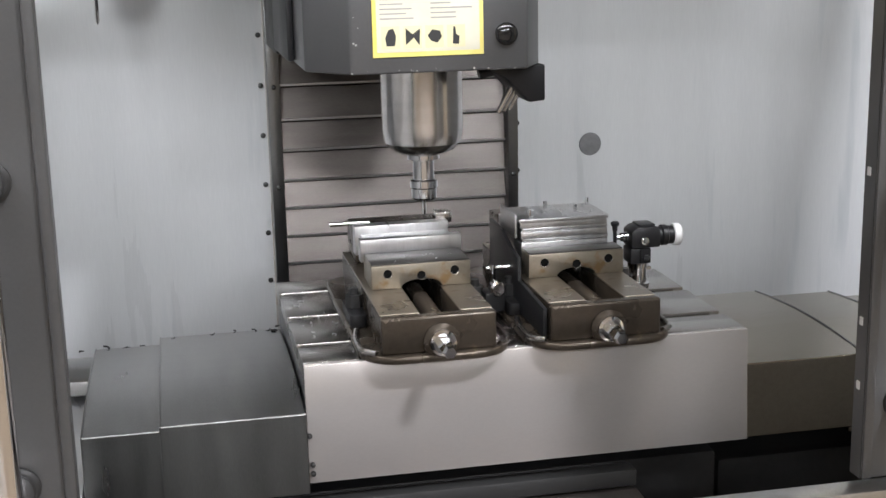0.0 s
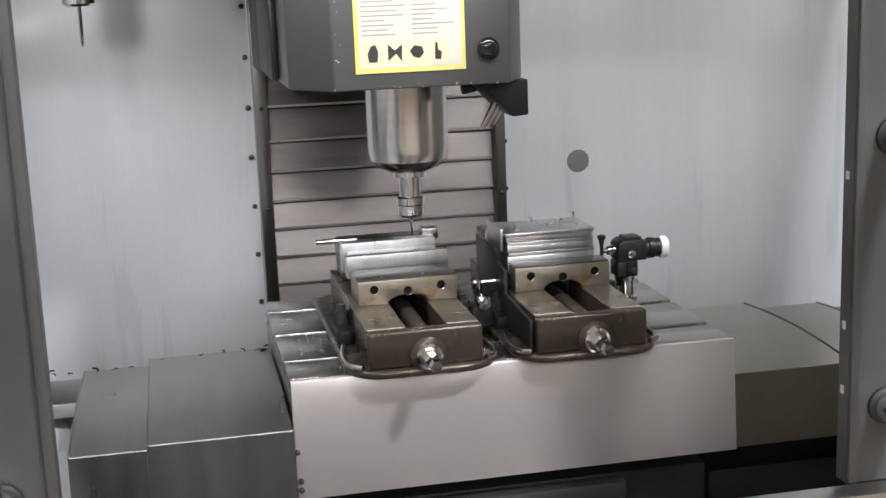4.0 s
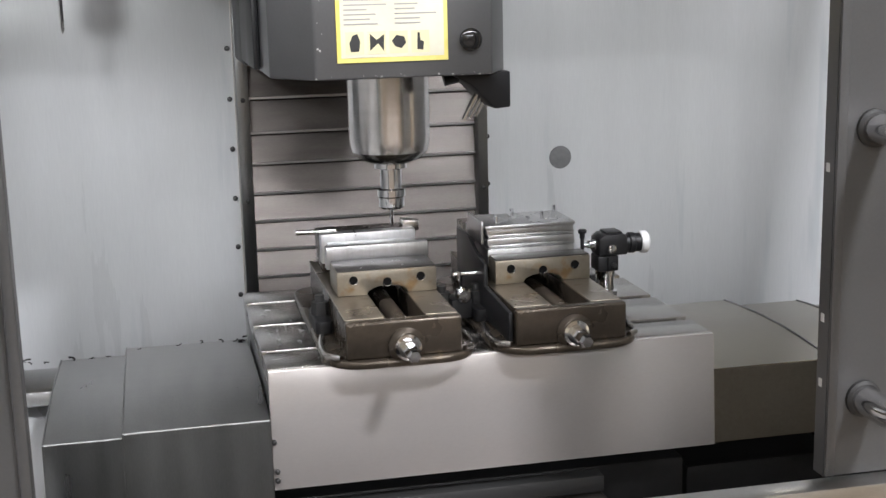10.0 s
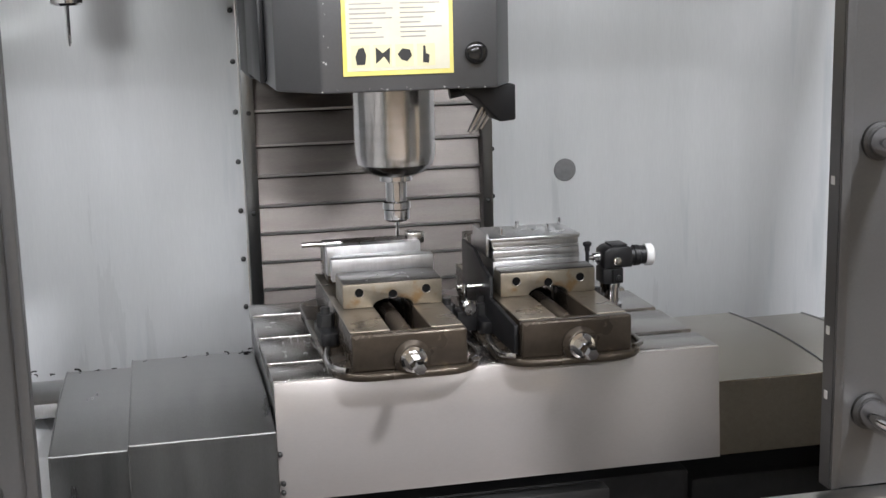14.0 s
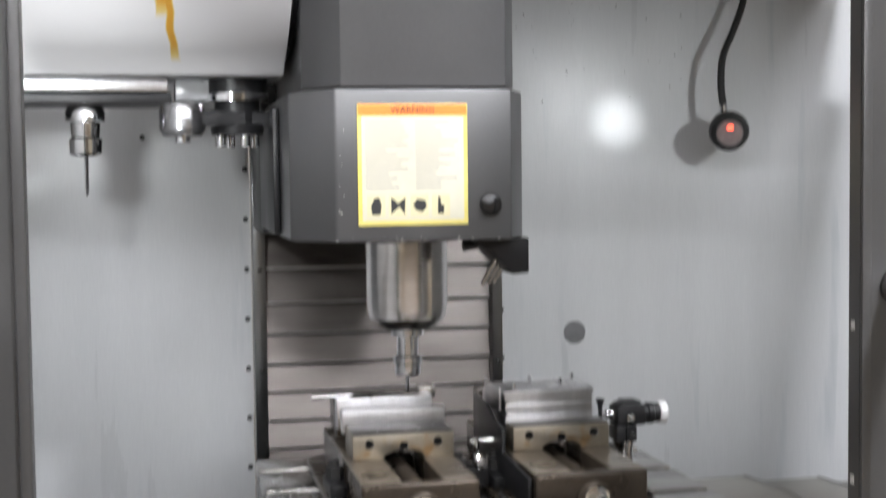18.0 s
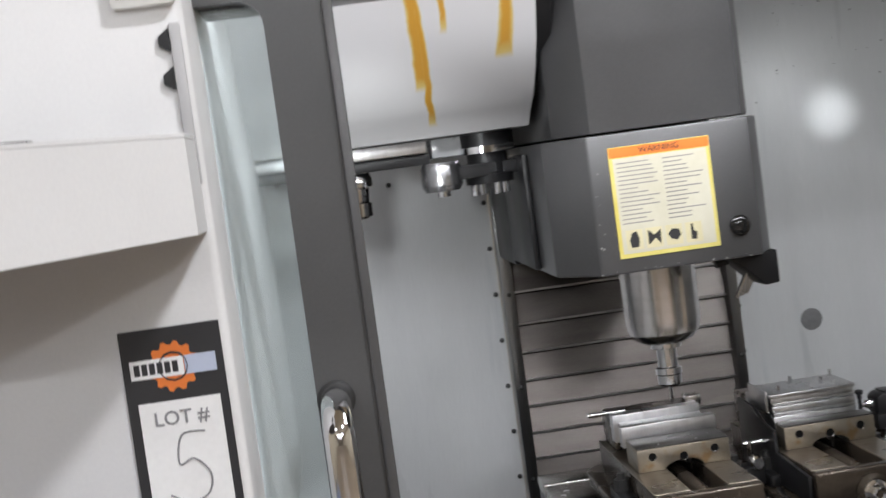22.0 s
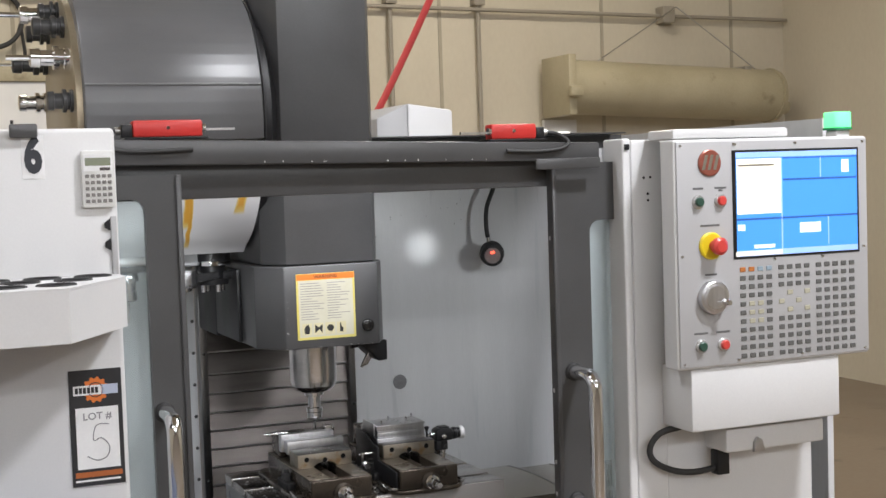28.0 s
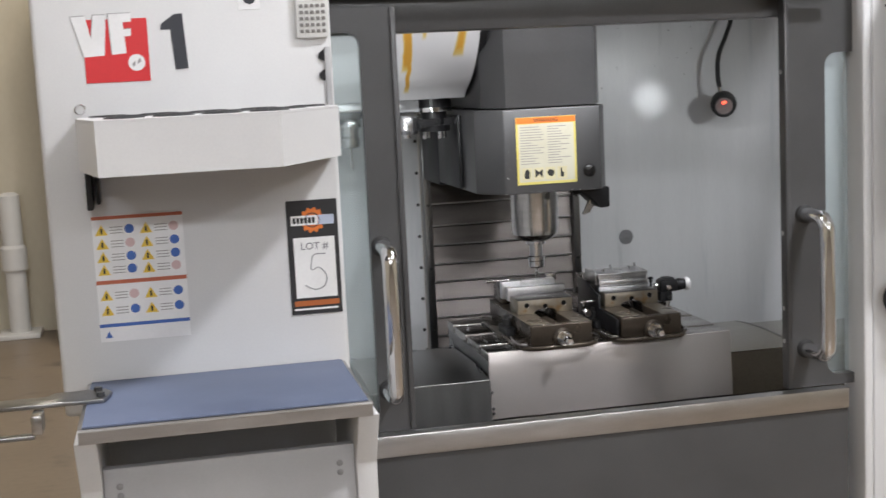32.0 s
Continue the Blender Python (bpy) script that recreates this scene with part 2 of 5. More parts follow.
def turn(bm, p0, p1, prof, seg=24):
    """A turned form round the line p0 to p1: prof holds (share of the way, radius)."""
    p0, p1 = Vector(p0), Vector(p1)
    d = p1 - p0
    q = d.to_track_quat("Z", "Y")
    rings = []
    for s, r in prof:
        c = p0 + d * s
        rings.append([bm.verts.new(c + q @ Vector((r * math.cos(2 * math.pi * i / seg), r * math.sin(2 * math.pi * i / seg), 0))) for i in range(seg)])
    fs = []
    for a, b in zip(rings, rings[1:]):
        for i in range(seg):
            fs.append(bm.faces.new((a[i], a[(i + 1) % seg], b[(i + 1) % seg], b[i])))
    fs.append(bm.faces.new(rings[0][::-1]))
    fs.append(bm.faces.new(rings[-1]))
    bmesh.ops.recalc_face_normals(bm, faces=fs)
    return bm


def rod(bm, p0, p1, r, seg=16, bev=0.0):
    length = (Vector(p1) - Vector(p0)).length
    if bev:
        s = bev / length
        return turn(bm, p0, p1, [(0, r - bev), (s * 0.3, r - bev * 0.3), (s, r), (1 - s, r), (1 - s * 0.3, r - bev * 0.3), (1, r - bev)], seg)
    return turn(bm, p0, p1, [(0, r), (1, r)], seg)


def tube(bm, pts, r, seg=10, smooth=6):
    """A round bar along a smoothed line of points."""
    P = [Vector(p) for p in pts]
    path = []
    for i in range(len(P) - 1):
        a, b, c, d = P[max(i - 1, 0)], P[i], P[i + 1], P[min(i + 2, len(P) - 1)]
        for k in range(smooth):
            t = k / smooth
            path.append(0.5 * (2 * b + (c - a) * t + (2 * a - 5 * b + 4 * c - d) * t * t + (3 * b - a - 3 * c + d) * t ** 3))
    path.append(P[-1])
    rings, up = [], None
    for i, p in enumerate(path):
        d = (path[min(i + 1, len(path) - 1)] - path[max(i - 1, 0)]).normalized()
        if up is None:
            up = d.orthogonal().normalized()
        up = (up - d * up.dot(d)).normalized()
        side = d.cross(up)
        rings.append([bm.verts.new(p + r * (math.cos(2 * math.pi * k / seg) * up + math.sin(2 * math.pi * k / seg) * side)) for k in range(seg)])
    fs = []
    for a, b in zip(rings, rings[1:]):
        for i in range(seg):
            fs.append(bm.faces.new((a[i], a[(i + 1) % seg], b[(i + 1) % seg], b[i])))
    fs += [bm.faces.new(rings[0][::-1]), bm.faces.new(rings[-1])]
    bmesh.ops.recalc_face_normals(bm, faces=fs)
    return bm


def rounded(x0, x1, y0, y1, r, n=6):
    """The outline of a rectangle with round corners. r: one radius, or four from the lower left corner on, counter-clockwise."""
    rs = r if isinstance(r, (list, tuple)) else [r] * 4
    out = []
    for (cx, cy, a0), q in zip(((x0, y0, 180), (x1, y0, 270), (x1, y1, 0), (x0, y1, 90)), rs):
        sx, sy = (1 if cx == x0 else -1), (1 if cy == y0 else -1)
        if q <= 0:
            out.append((cx, cy))
            continue
        for k in range(n + 1):
            a = radians(a0 + 90 * k / n)
            out.append((cx + sx * q + q * math.cos(a), cy + sy * q + q * math.sin(a)))
    return out


def words(name, text, size, at, material, parent, label="", rx=90, rz=0, align="CENTER", depth=0.0006, sx=1.0, bold=0.0):
    """Letters of the built-in font as a mesh, standing upright and facing the front."""
    cu = bpy.data.curves.new(name, "FONT")
    cu.offset = size * bold
    cu.body, cu.size, cu.align_x, cu.align_y, cu.extrude, cu.resolution_u = text, size, align, "CENTER", depth, 3
    tmp = bpy.data.objects.new(name, cu)
    me = bpy.data.meshes.new_from_object(tmp)
    bpy.data.objects.remove(tmp)
    org = ORG.get(parent, Vector((0, 0, 0)))
    me.transform(Matrix.Translation(Vector(at) - org) @ pose(0, 0, 0, rx, 0, rz).to_3x3().to_4x4() @ Matrix.Diagonal((sx, 1, 1, 1)))
    me.materials.clear()
    me.materials.append(material)
    ob = new(name, me)
    ob.parent = parent
    ORG[ob] = org
    if label:
        tagged(ob, label)
    return ob

# ---- the room ----
X0, X1, Y0, Y1 = -6.0, 5.78, -27.0, 5.893
solid("floor", box(nb(), X0 - 0.2, X1 + 0.2, Y0 - 0.2, Y1 + 0.2, -0.2, 0), concrete, "brown sealed concrete shop floor, scuffed", "floor", "structure")
solid("wall_back", box(nb(), X0, X1, Y1, Y1 + 0.2, 0, CEILING_Z), beige_wall, "beige painted shop wall", "wall", "structure")
solid("wall_right", box(nb(), X1, X1 + 0.2, Y0, Y1 + 0.2, 0, CEILING_Z), beige_wall, "beige painted shop wall", "wall", "structure")
solid("wall_left", box(nb(), X0 - 0.2, X0, Y0, Y1 + 0.2, 0, CEILING_Z), beige_wall, "beige painted shop wall", "wall", "structure")
solid("wall_front", box(nb(), X0 - 0.2, X1 + 0.2, Y0 - 0.2, Y0, 0, CEILING_Z), beige_wall, "beige painted shop wall", "wall", "structure")
solid("ceiling", box(nb(), X0 - 0.2, X1 + 0.2, Y0 - 0.2, Y1 + 0.2, CEILING_Z, CEILING_Z + 0.2), beige_wall, "pale painted shop ceiling", "ceiling", "structure")
tube_glow = glow("lamp_tube", (1.0, 0.98, 0.95), 6.0)
for lx, ly in LAMPS:
    lamp = thing("ceiling_lamp", (lx, ly, CEILING_Z), "white strip lamp fixed to the shop ceiling", "ceiling lamp", "ceiling strip lamps")
    hl = 0.17 if ly > -10 else 1.8
    hw = 0.62 if ly != -2.5 else 0.29
    part("housing", box(nb(), lx - hw, lx + hw, ly - hl, ly + hl, CEILING_Z - 0.09, CEILING_Z, 0.01), white_paint, lamp)
    for s in ((0,) if hl < 1 else (-1.2, 0, 1.2)):
        part("tube", rod(nb(), (lx - hw + 0.02, ly + s, CEILING_Z - 0.115), (lx + hw - 0.02, ly + s, CEILING_Z - 0.115), 0.02), tube_glow, lamp)

# ---- machine enclosure ----
WALL_Y = 0.92
WC_L, WC_R = -0.322, 0.150
ROOF_Z = 1.845
wl = solid("wall_enclosure_rear_1", box(nb(), -0.98, -0.348, WALL_Y, WALL_Y + 0.02, 0.28, ROOF_Z), wall_paint, "light grey painted sheet metal back wall of the machine", "wall", "structure")
wr = solid("wall_enclosure_rear_2", box(nb(), 0.172, 1.16, WALL_Y, WALL_Y + 0.02, 0.28, ROOF_Z), wall_paint, "light grey painted sheet metal back wall of the machine, stained", "wall", "structure")
solid("wall_enclosure_left", box(nb(), -1.0, -0.98, -0.38, WALL_Y + 0.02, 0.3, ROOF_Z), wall_paint, "light grey painted side wall of the machine", "wall", "structure")
solid("wall_enclosure_right", box(nb(), 1.16, 1.18, -0.30, WALL_Y + 0.02, 0.3, ROOF_Z), wall_paint, "light grey painted side wall of the machine", "wall", "structure")
solid("chip_tray", box(nb(), -0.98, 1.16, -0.45, WALL_Y, 0.28, 0.30), chip_dark, "near-black chip tray under the table, shade in its colour", "chip tray", "structure")
screw_dark = plain("dark_screw_steel", (0.06, 0.06, 0.06), 0.35, 0.6)


def screw_head(parent, x, y, z, r=0.0055):
    bm = turn(nb(), (x, y, z), (x, y - 0.006, z), [(0, r), (0.5, r), (0.85, r * 0.8), (1, r * 0.4)], 12)
    return part("screw", bm, screw_dark, parent)


for k in range(-3, 8):
    z = 1.386 - 0.1023 * k
    if z > 0.68:
        screw_head(wl, -0.357, WALL_Y - 0.0005, z)
        screw_head(wr, 0.182, WALL_Y - 0.0005, z)
screw_head(wl, -0.559, WALL_Y - 0.0005, 1.452)
screw_head(wl, -0.798, WALL_Y - 0.0005, 1.485)
smudge = surface("grey_plug", (0.15, 0.15, 0.155), (0.21, 0.21, 0.215), 0.6, 0, 30)
part("plug", turn(nb(), (0.346, WALL_Y, 1.025), (0.346, WALL_Y - 0.003, 1.025), [(0, 0.025), (0.7, 0.024), (1, 0.02)], 28), smudge, wr, "round dark grey plug")
flange = [(0.226, 1.84), (0.226, 1.790), (0.39, 1.786), (0.43, 1.764), (0.47, 1.752), (0.55, 1.757), (0.60, 1.782), (0.66, 1.774), (0.70, 1.748), (0.78, 1.758), (0.82, 1.84)]
splash = surface("splashed_paint", (0.22, 0.225, 0.23), (0.36, 0.365, 0.37), 0.2, 0, 14, (1, 1, 1), 0.2, 60, 0.1, 0.5, (0.05, 0.05, 0.05), 0.64)
ufl = solid("upper_flange", prism(nb(), flange, "y", 0.80, 0.9185, 0.002, 1), splash, "grey splashed sheet metal flange at the top of the back wall", "flange", "structure")

rng = random.Random(14)
bm = nb()
for k in range(110):
    fx = rng.uniform(0.235, 0.80)
    fz = rng.uniform(1.792, 1.835)
    s = rng.choice((0.0012, 0.0016, 0.002, 0.003))
    box(bm, fx - s, fx + s * rng.uniform(0.7, 1.6), 0.7985, 0.7997, fz - s, fz + s * rng.uniform(0.6, 1.5), s * 0.5, 1)
tagged(part("oil_drops", bm, chip_dark, ufl), "dark oil drops", kind="stuff")
# Thin dark patches stand for shade in the flange's pressed recesses.
for rx0, rx1 in ((0.375, 0.425), (0.545, 0.625)):
    part("recess_shade", prism(nb(), [(rx0, 1.79), (rx0 + 0.018, 1.775), (rx1 - 0.02, 1.788), (rx1, 1.812), (rx0 + 0.012, 1.806)], "y", 0.7978, 0.7992, 0.0004, 1), grey_paint, ufl, "dark patch for the shade of a pressed recess")
bm = nb()
for k in range(30):
    fx, fz = rng.uniform(0.22, 0.62), rng.uniform(1.50, 1.78)
    s = rng.choice((0.0007, 0.001, 0.0016))
    box(bm, fx - s, fx + s, WALL_Y - 0.0012, WALL_Y - 0.0002, fz - s * 1.5, fz + s, s * 0.4, 1)
tagged(part("oil_drops", bm, smudge, wr), "grey oil drops", kind="stuff")
solid("roof_edge", box(nb(), 0.11, 0.98, 0.45, 0.919, 1.8405, 1.8445), grey_paint, "dark grey sheet roof edge above the back wall", "roof edge", "structure")
# Unseen sheet added to keep ceiling lamp light off the back wall.
solid("light_blocking_sheet", prism(nb(), [(-0.355, 1.778), (-0.355, 1.781), (0.547, 1.799), (0.547, 1.840), (0.55, 1.840), (0.55, 1.796)], "x", 0.11, 1.02), grey_paint, "unseen dark grey sheet added over the work space to block lamp light", "roof", "structure")

# ---- column way cover ----
cover = thing("column_way_cover", (-0.085, 0.9, 0.62), "brushed steel louvred way cover on the machine column", "way cover")
edges = [0.63, 0.69, 0.75, 0.81, 0.868, 0.928, 0.986, 1.048, 1.111, 1.182, 1.255, 1.324, 1.395, 1.470, 1.545, 1.62, 1.70, 1.78, 1.86]
for z, top in zip(edges, edges[1:]):
    pitch = top - z
    part("louver", prism(nb(), [(0.905, z), (0.893, z), (0.905, z + pitch - 0.004), (0.915, z + pitch - 0.004), (0.915, z)], "x", WC_L, WC_R, 0.0015, 1), louver_steel, cover)
    part("louver_lip", box(nb(), WC_L, WC_R, 0.8905, 0.8928, z - 0.001, z + 0.004, 0.0006, 1), steel, cover)
for a, b, s in ((-0.347, WC_L, -0.334), (WC_R, 0.172, 0.161)):
    post = part("side_post", box(nb(), a, b, 0.872, 0.925, 0.62, 1.9, 0.002), cover_steel, cover)
    for k in range(-2, 8, 2):
        screw_head(post, s, 0.872, 1.386 - 0.1023 * k, 0.005)
part("backing", box(nb(), WC_L - 0.01, WC_R + 0.01, 0.918, 0.93, 0.6, 1.9), cover_steel, cover)

# ---- table and way covers ----
TABLE = (-0.05, -0.037, -0.012)
stand(*TABLE)
table = thing("machine_table", (0, 0.18, 0.73), "ground steel machine table with slots and a bright front apron", "machine table")
apron = part("apron", prism(nb(), [(0.0, 0.9), (-0.012, 0.730), (0.0, 0.730), (0.012, 0.9)], "x", -0.33, 0.33, 0.0015), apron_steel, table, "bright steel front apron, lightly stained")
for a, b in ((0.0125, 0.086), (0.104, 0.235), (0.253, 0.384), (0.402, 0.48)):
    part("top_rail", box(nb(), -0.33, 0.33, a, b, 0.876, 0.9, 0.002), ground_steel, table)
part("bed", box(nb(), -0.328, 0.328, 0.0125, 0.478, 0.74, 0.8755), cover_steel, table)
for zz in (0.758, 0.80, 0.745):
    screw_head(table, -0.3245 if zz != 0.80 else -0.327, -0.0005 - (0.9 - zz) * 0.072, zz, 0.004)


def ridge(y0, y1, zb, zt, rise, n=10):
    """The section of a folded cover: upright front, softly arched top."""
    top = [(y0 + (y1 - y0) * k / n, zt + rise * math.sin(math.pi * k / n)) for k in range(n + 1)]
    return [(y0 - 0.008, zb)] + top + [(y1, zb)]


for s, xs in ((-1, (-0.3305, -0.510, -0.615, -0.86)), (1, (0.3305, 0.52, 0.66, 0.95))):
    wc = thing("table_way_cover", (s * 0.55, 0.2, 0.70), "telescopic folded steel cover beside the machine table", "way cover", "telescopic way covers")
    for i in range(3):
        a, b = sorted((xs[i], xs[i + 1] + s * (0.02 if i < 2 else 0)))
        d = 0.009 * i
        f = (-0.012 if i < 2 else 0.255) if s < 0 else 0.03
        part("shell", prism(nb(), ridge(f + d, 0.42 - d, 0.718 - 0.012 * i if s > 0 or i < 2 else 0.795, 0.834 - d, 0.010), "x", a, b, 0.0015, 1), cover_steel if s < 0 else brown_reflection_steel, wc)
        e = b if s > 0 else a
        part("lip", prism(nb(), ridge(f + d - 0.0015, 0.4215 - d, 0.717 - 0.012 * i if s > 0 or i < 2 else 0.794, 0.8352 - d, 0.0105), "x", e - 0.0012, e + 0.0012, 0.0005, 1), cover_steel, wc)
solid("wash_panel", prism(nb(), [(-0.30, 0.69), (-0.30, 0.705), (0.40, 0.79), (0.40, 0.775)], "x", -0.925, -0.64, 0.002), wall_paint, "light grey painted sloping wash panel beside the saddle", "panel", "structure")
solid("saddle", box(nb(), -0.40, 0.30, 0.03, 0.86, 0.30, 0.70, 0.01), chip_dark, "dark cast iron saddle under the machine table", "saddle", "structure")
# Blocks added beside the saddle so the space under the covers stays dark.
solid("dark_block_right", box(nb(), 0.33, 1.12, 0.10, 0.90, 0.30, 0.655, 0.02), chip_dark, "near-black block added beside the saddle to keep the space dark", "chip auger", "structure")
solid("dark_block_left", box(nb(), -0.95, -0.43, 0.10, 0.90, 0.30, 0.655, 0.02), chip_dark, "near-black filler block beside the saddle, added to keep the pit dark", "chip chute", "structure")
fw = thing("front_way_cover", (-0.05, -0.2, 0.6), "dull steel sheet cover in front of the saddle", "way cover")
part("sheet", prism(nb(), [(0.02, 0.60), (0.02, 0.668), (-0.02, 0.672), (-0.36, 0.64), (-0.36, 0.60)], "x", -0.36, 0.155, 0.003), surface("oily_sheet", (0.12, 0.105, 0.095), (0.2, 0.18, 0.165), 0.35, 0.8, 6, (3, 1, 1), 0.05, 120), fw)
part("wiper", box(nb(), -0.36, 0.155, -0.012, 0.02, 0.674, 0.70, 0.003), rubber, fw)


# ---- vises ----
# Near-black puts the shade inside holes, slots and the vise trough into colour.
hole_shade_black = plain("hole_shade_black", (0.006, 0.006, 0.006), 0.9, 0.0, 0.1)


DECK = 0.965


def vise(x, jy, stack):
    v = thing("machine_vise", (x, 0.0, 0.9), "brown oiled steel machine vise bolted to the table", "vise", "vises on the table")
    w = 0.0755
    part("base", prism(nb(), rounded(x - 0.115, x + 0.102, -0.036, 0.45, 0.055), "z", 0.9005, 0.912, 0.004, 3), vise_iron, v)
    for side in (-1, 1):
        o = x - 0.006
        rim = [(o + side * 0.088, -0.02), (o + side * 0.105, 0.0), (o + side * 0.1065, 0.05), (o + side * 0.099, 0.10)]
        part("base_rim", tube(nb(), [(a, b, 0.9155) for a, b in rim], 0.0045, 10), ground_steel, v)
    nose = part("nose", box(nb(), x - 0.087, x + 0.077, -0.024, -0.004, 0.9122, DECK, 0.004, 3), vise_iron, v)
    for s in (-1, 1):
        a, b = (x - 0.0855, x - 0.029) if s < 0 else (x + 0.029, x + 0.0755)
        part("rail", box(nb(), a, b, -0.0038, 0.40, 0.9122, DECK - 0.0025, 0.002), vise_iron, v)
        part("way", box(nb(), a, b, -0.0038, 0.40, DECK - 0.0022, DECK + 0.0002, 0.0008, 1), way_steel, v, "polished oily sliding way")
    # Trough floor is black for the shade between the rails.
    part("trough", box(nb(), x - 0.0288, x + 0.0288, -0.0036, 0.38, 0.9122, 0.925), hole_shade_black, v)
    top = 1.002
    arch = [(x - w, DECK + 0.0005), (x - w, top), (x + w, top), (x + w, DECK + 0.0005)] + [(x + 0.031 * math.cos(radians(a)), DECK + 0.0005 + 0.013 * math.sin(radians(a))) for a in range(0, 181, 20)]
    jaw = part("movable_jaw", prism(nb(), arch, "y", jy, stack, 0.0015, 2), jaw_steel, v, "brown stained steel jaw with bolt holes")
    # Flat dark discs stand for the bolt holes' shade.
    for hx, hz in ((-0.051, 0.989), (0.051, 0.989), (0.0, 0.984)):
        part("bolt_hole", turn(nb(), (x + hx, jy - 0.0006, hz), (x + hx, jy - 0.0002, hz), [(0, 0.0066), (1, 0.0066)], 16), hole_shade_black, jaw)
        part("hole_rim", tube(nb(), [(x + hx + 0.0069 * math.cos(radians(a)), jy - 0.0006, hz + 0.0069 * math.sin(radians(a))) for a in range(190, 351, 20)], 0.0008, 6), ground_steel, jaw)
    part("jaw_top", box(nb(), x - w + 0.001, x + w - 0.001, jy + 0.002, stack - 0.001, top + 0.0002, top + 0.0022, 0.0008), dark_reflection_top, v, "polished jaw top, its dark reflection put into the colour")
    part("fixed_jaw", box(nb(), x - w, x + w, 0.306, 0.39, DECK + 0.0005, 1.024, 0.003), vise_iron, v)
    part("collar", turn(nb(), (x - 0.003, -0.0245, 0.929), (x - 0.003, -0.036, 0.929), [(0, 0.026), (0.5, 0.026), (0.8, 0.022), (1, 0.02)], 32), vise_iron, v)
    part("collar_ring", turn(nb(), (x - 0.003, -0.036, 0.929), (x - 0.003, -0.042, 0.929), [(0, 0.0185), (0.6, 0.0185), (1, 0.0145)], 28), chrome, v, "bright steel thrust ring")
    part("screw", rod(nb(), (x, -0.002, 0.944), (x, 0.2, 0.944), 0.0125), vise_iron, v)
    part("hex_end", turn(nb(), (x - 0.003, -0.042, 0.929), (x - 0.003, -0.088, 0.929), [(0, 0.0095), (0.1, 0.0105), (0.85, 0.0105), (1, 0.008)], 6), chrome, v, "bright hexagonal screw end", smooth=0)
    for side in (-1, 1):
        cx = x - 0.004 + side * 0.094
        part("clamp", prism(nb(), rounded(cx - 0.013, cx + 0.013, 0.12, 0.22, 0.008, 3), "z", 0.9125, 0.932, 0.002), black, v)
        part("clamp_stud", rod(nb(), (cx, 0.17, 0.932), (cx, 0.17, 0.962), 0.007), screw_dark, v)
        part("clamp_nut", turn(nb(), (cx, 0.17, 0.9325), (cx, 0.17, 0.952), [(0, 0.0135), (1, 0.0135)], 6), screw_dark, v, smooth=0)
    return v


VL, VR = -0.136, 0.107
left_vise = vise(VL, 0.132, 0.211)
part("jaw_plate", box(nb(), VL - 0.08, VL + 0.0795, 0.2115, 0.232, 0.990, 1.025, 0.001), aluminium, left_vise, "bright aluminium jaw plate")
part("jaw_plate", box(nb(), VL - 0.0785, VL + 0.0735, 0.281, 0.3055, 0.985, 1.032, 0.001), aluminium, left_vise, "bright aluminium jaw plate")
right_vise = vise(VR, 0.134, 0.176)
part("jaw_plate", box(nb(), VR - 0.08, VR + 0.066, 0.281, 0.3055, 0.985, 1.034, 0.001), aluminium, right_vise, "bright aluminium jaw plate")
# Black sheet added for the shaded left side of the right vise.
side_shade_outline = [(-0.01, 0.915), (-0.01, 0.958), (0.13, 0.966), (0.13, 1.0), (0.18, 1.006), (0.23, 1.024), (0.31, 1.026), (0.31, 0.915)]
part("vise_side_shade", prism(nb(), side_shade_outline, "x", VR - 0.0945, VR - 0.0885, 0.001), black, right_vise, "black sheet standing for the vise's shaded side")

# parts clamped in the vises
wp = thing("workpiece", (VR, 0.2, 1.0), "stack of bright milled aluminium plates with chips on top", "workpiece")
for z0, z1, dx, dy in ((0.985, 1.0115, 0.0, 0.0), (1.012, 1.017, 0.003, 0.004), (1.0175, 1.028, 0.0, 0.001), (1.0285, 1.033, 0.002, 0.005), (1.0335, 1.044, -0.001, 0.002)):
    part("plate", box(nb(), VR - 0.076 + dx, VR + 0.064 + dx, 0.1765 + dy, 0.262, z0, z1, 0.001), aluminium, wp)
part("cover_plate", box(nb(), VR - 0.081, VR + 0.064, 0.170, 0.272, 1.0443, 1.050, 0.0012), aluminium, wp)
part("end_plate", box(nb(), VR - 0.0855, VR - 0.0815, 0.18, 0.27, 1.02, 1.056, 0.001), aluminium, wp)
for px, py in ((-0.06, 0.185), (-0.018, 0.245), (0.02, 0.205), (0.055, 0.255)):
    part("pin", rod(nb(), (VR + px, py, 1.0503), (VR + px, py, 1.062), 0.003, 10), chrome, wp)
bar = thing("workpiece_bar", (VL, 0.25, 1.0), "bright aluminium bar clamped in the vise", "workpiece")
part("bar", box(nb(), VL - 0.07, VL + 0.071, 0.2325, 0.2805, 0.985, 1.019, 0.001), aluminium, bar)
part("end_block", box(nb(), VL + 0.058, VL + 0.085, 0.306, 0.335, 1.0245, 1.042, 0.002), ground_steel, bar)
part("stop_rod", rod(nb(), (VL - 0.115, 0.31, 1.032), (VL - 0.05, 0.31, 1.032), 0.004), chrome, bar)

# the work stop between the vises
st = thing("work_stop", (-0.02, 0.16, 0.914), "small black and bright steel work stop", "work stop")
part("block", box(nb(), -0.036, -0.004, 0.14, 0.18, 0.9145, 0.945, 0.003), black, st)
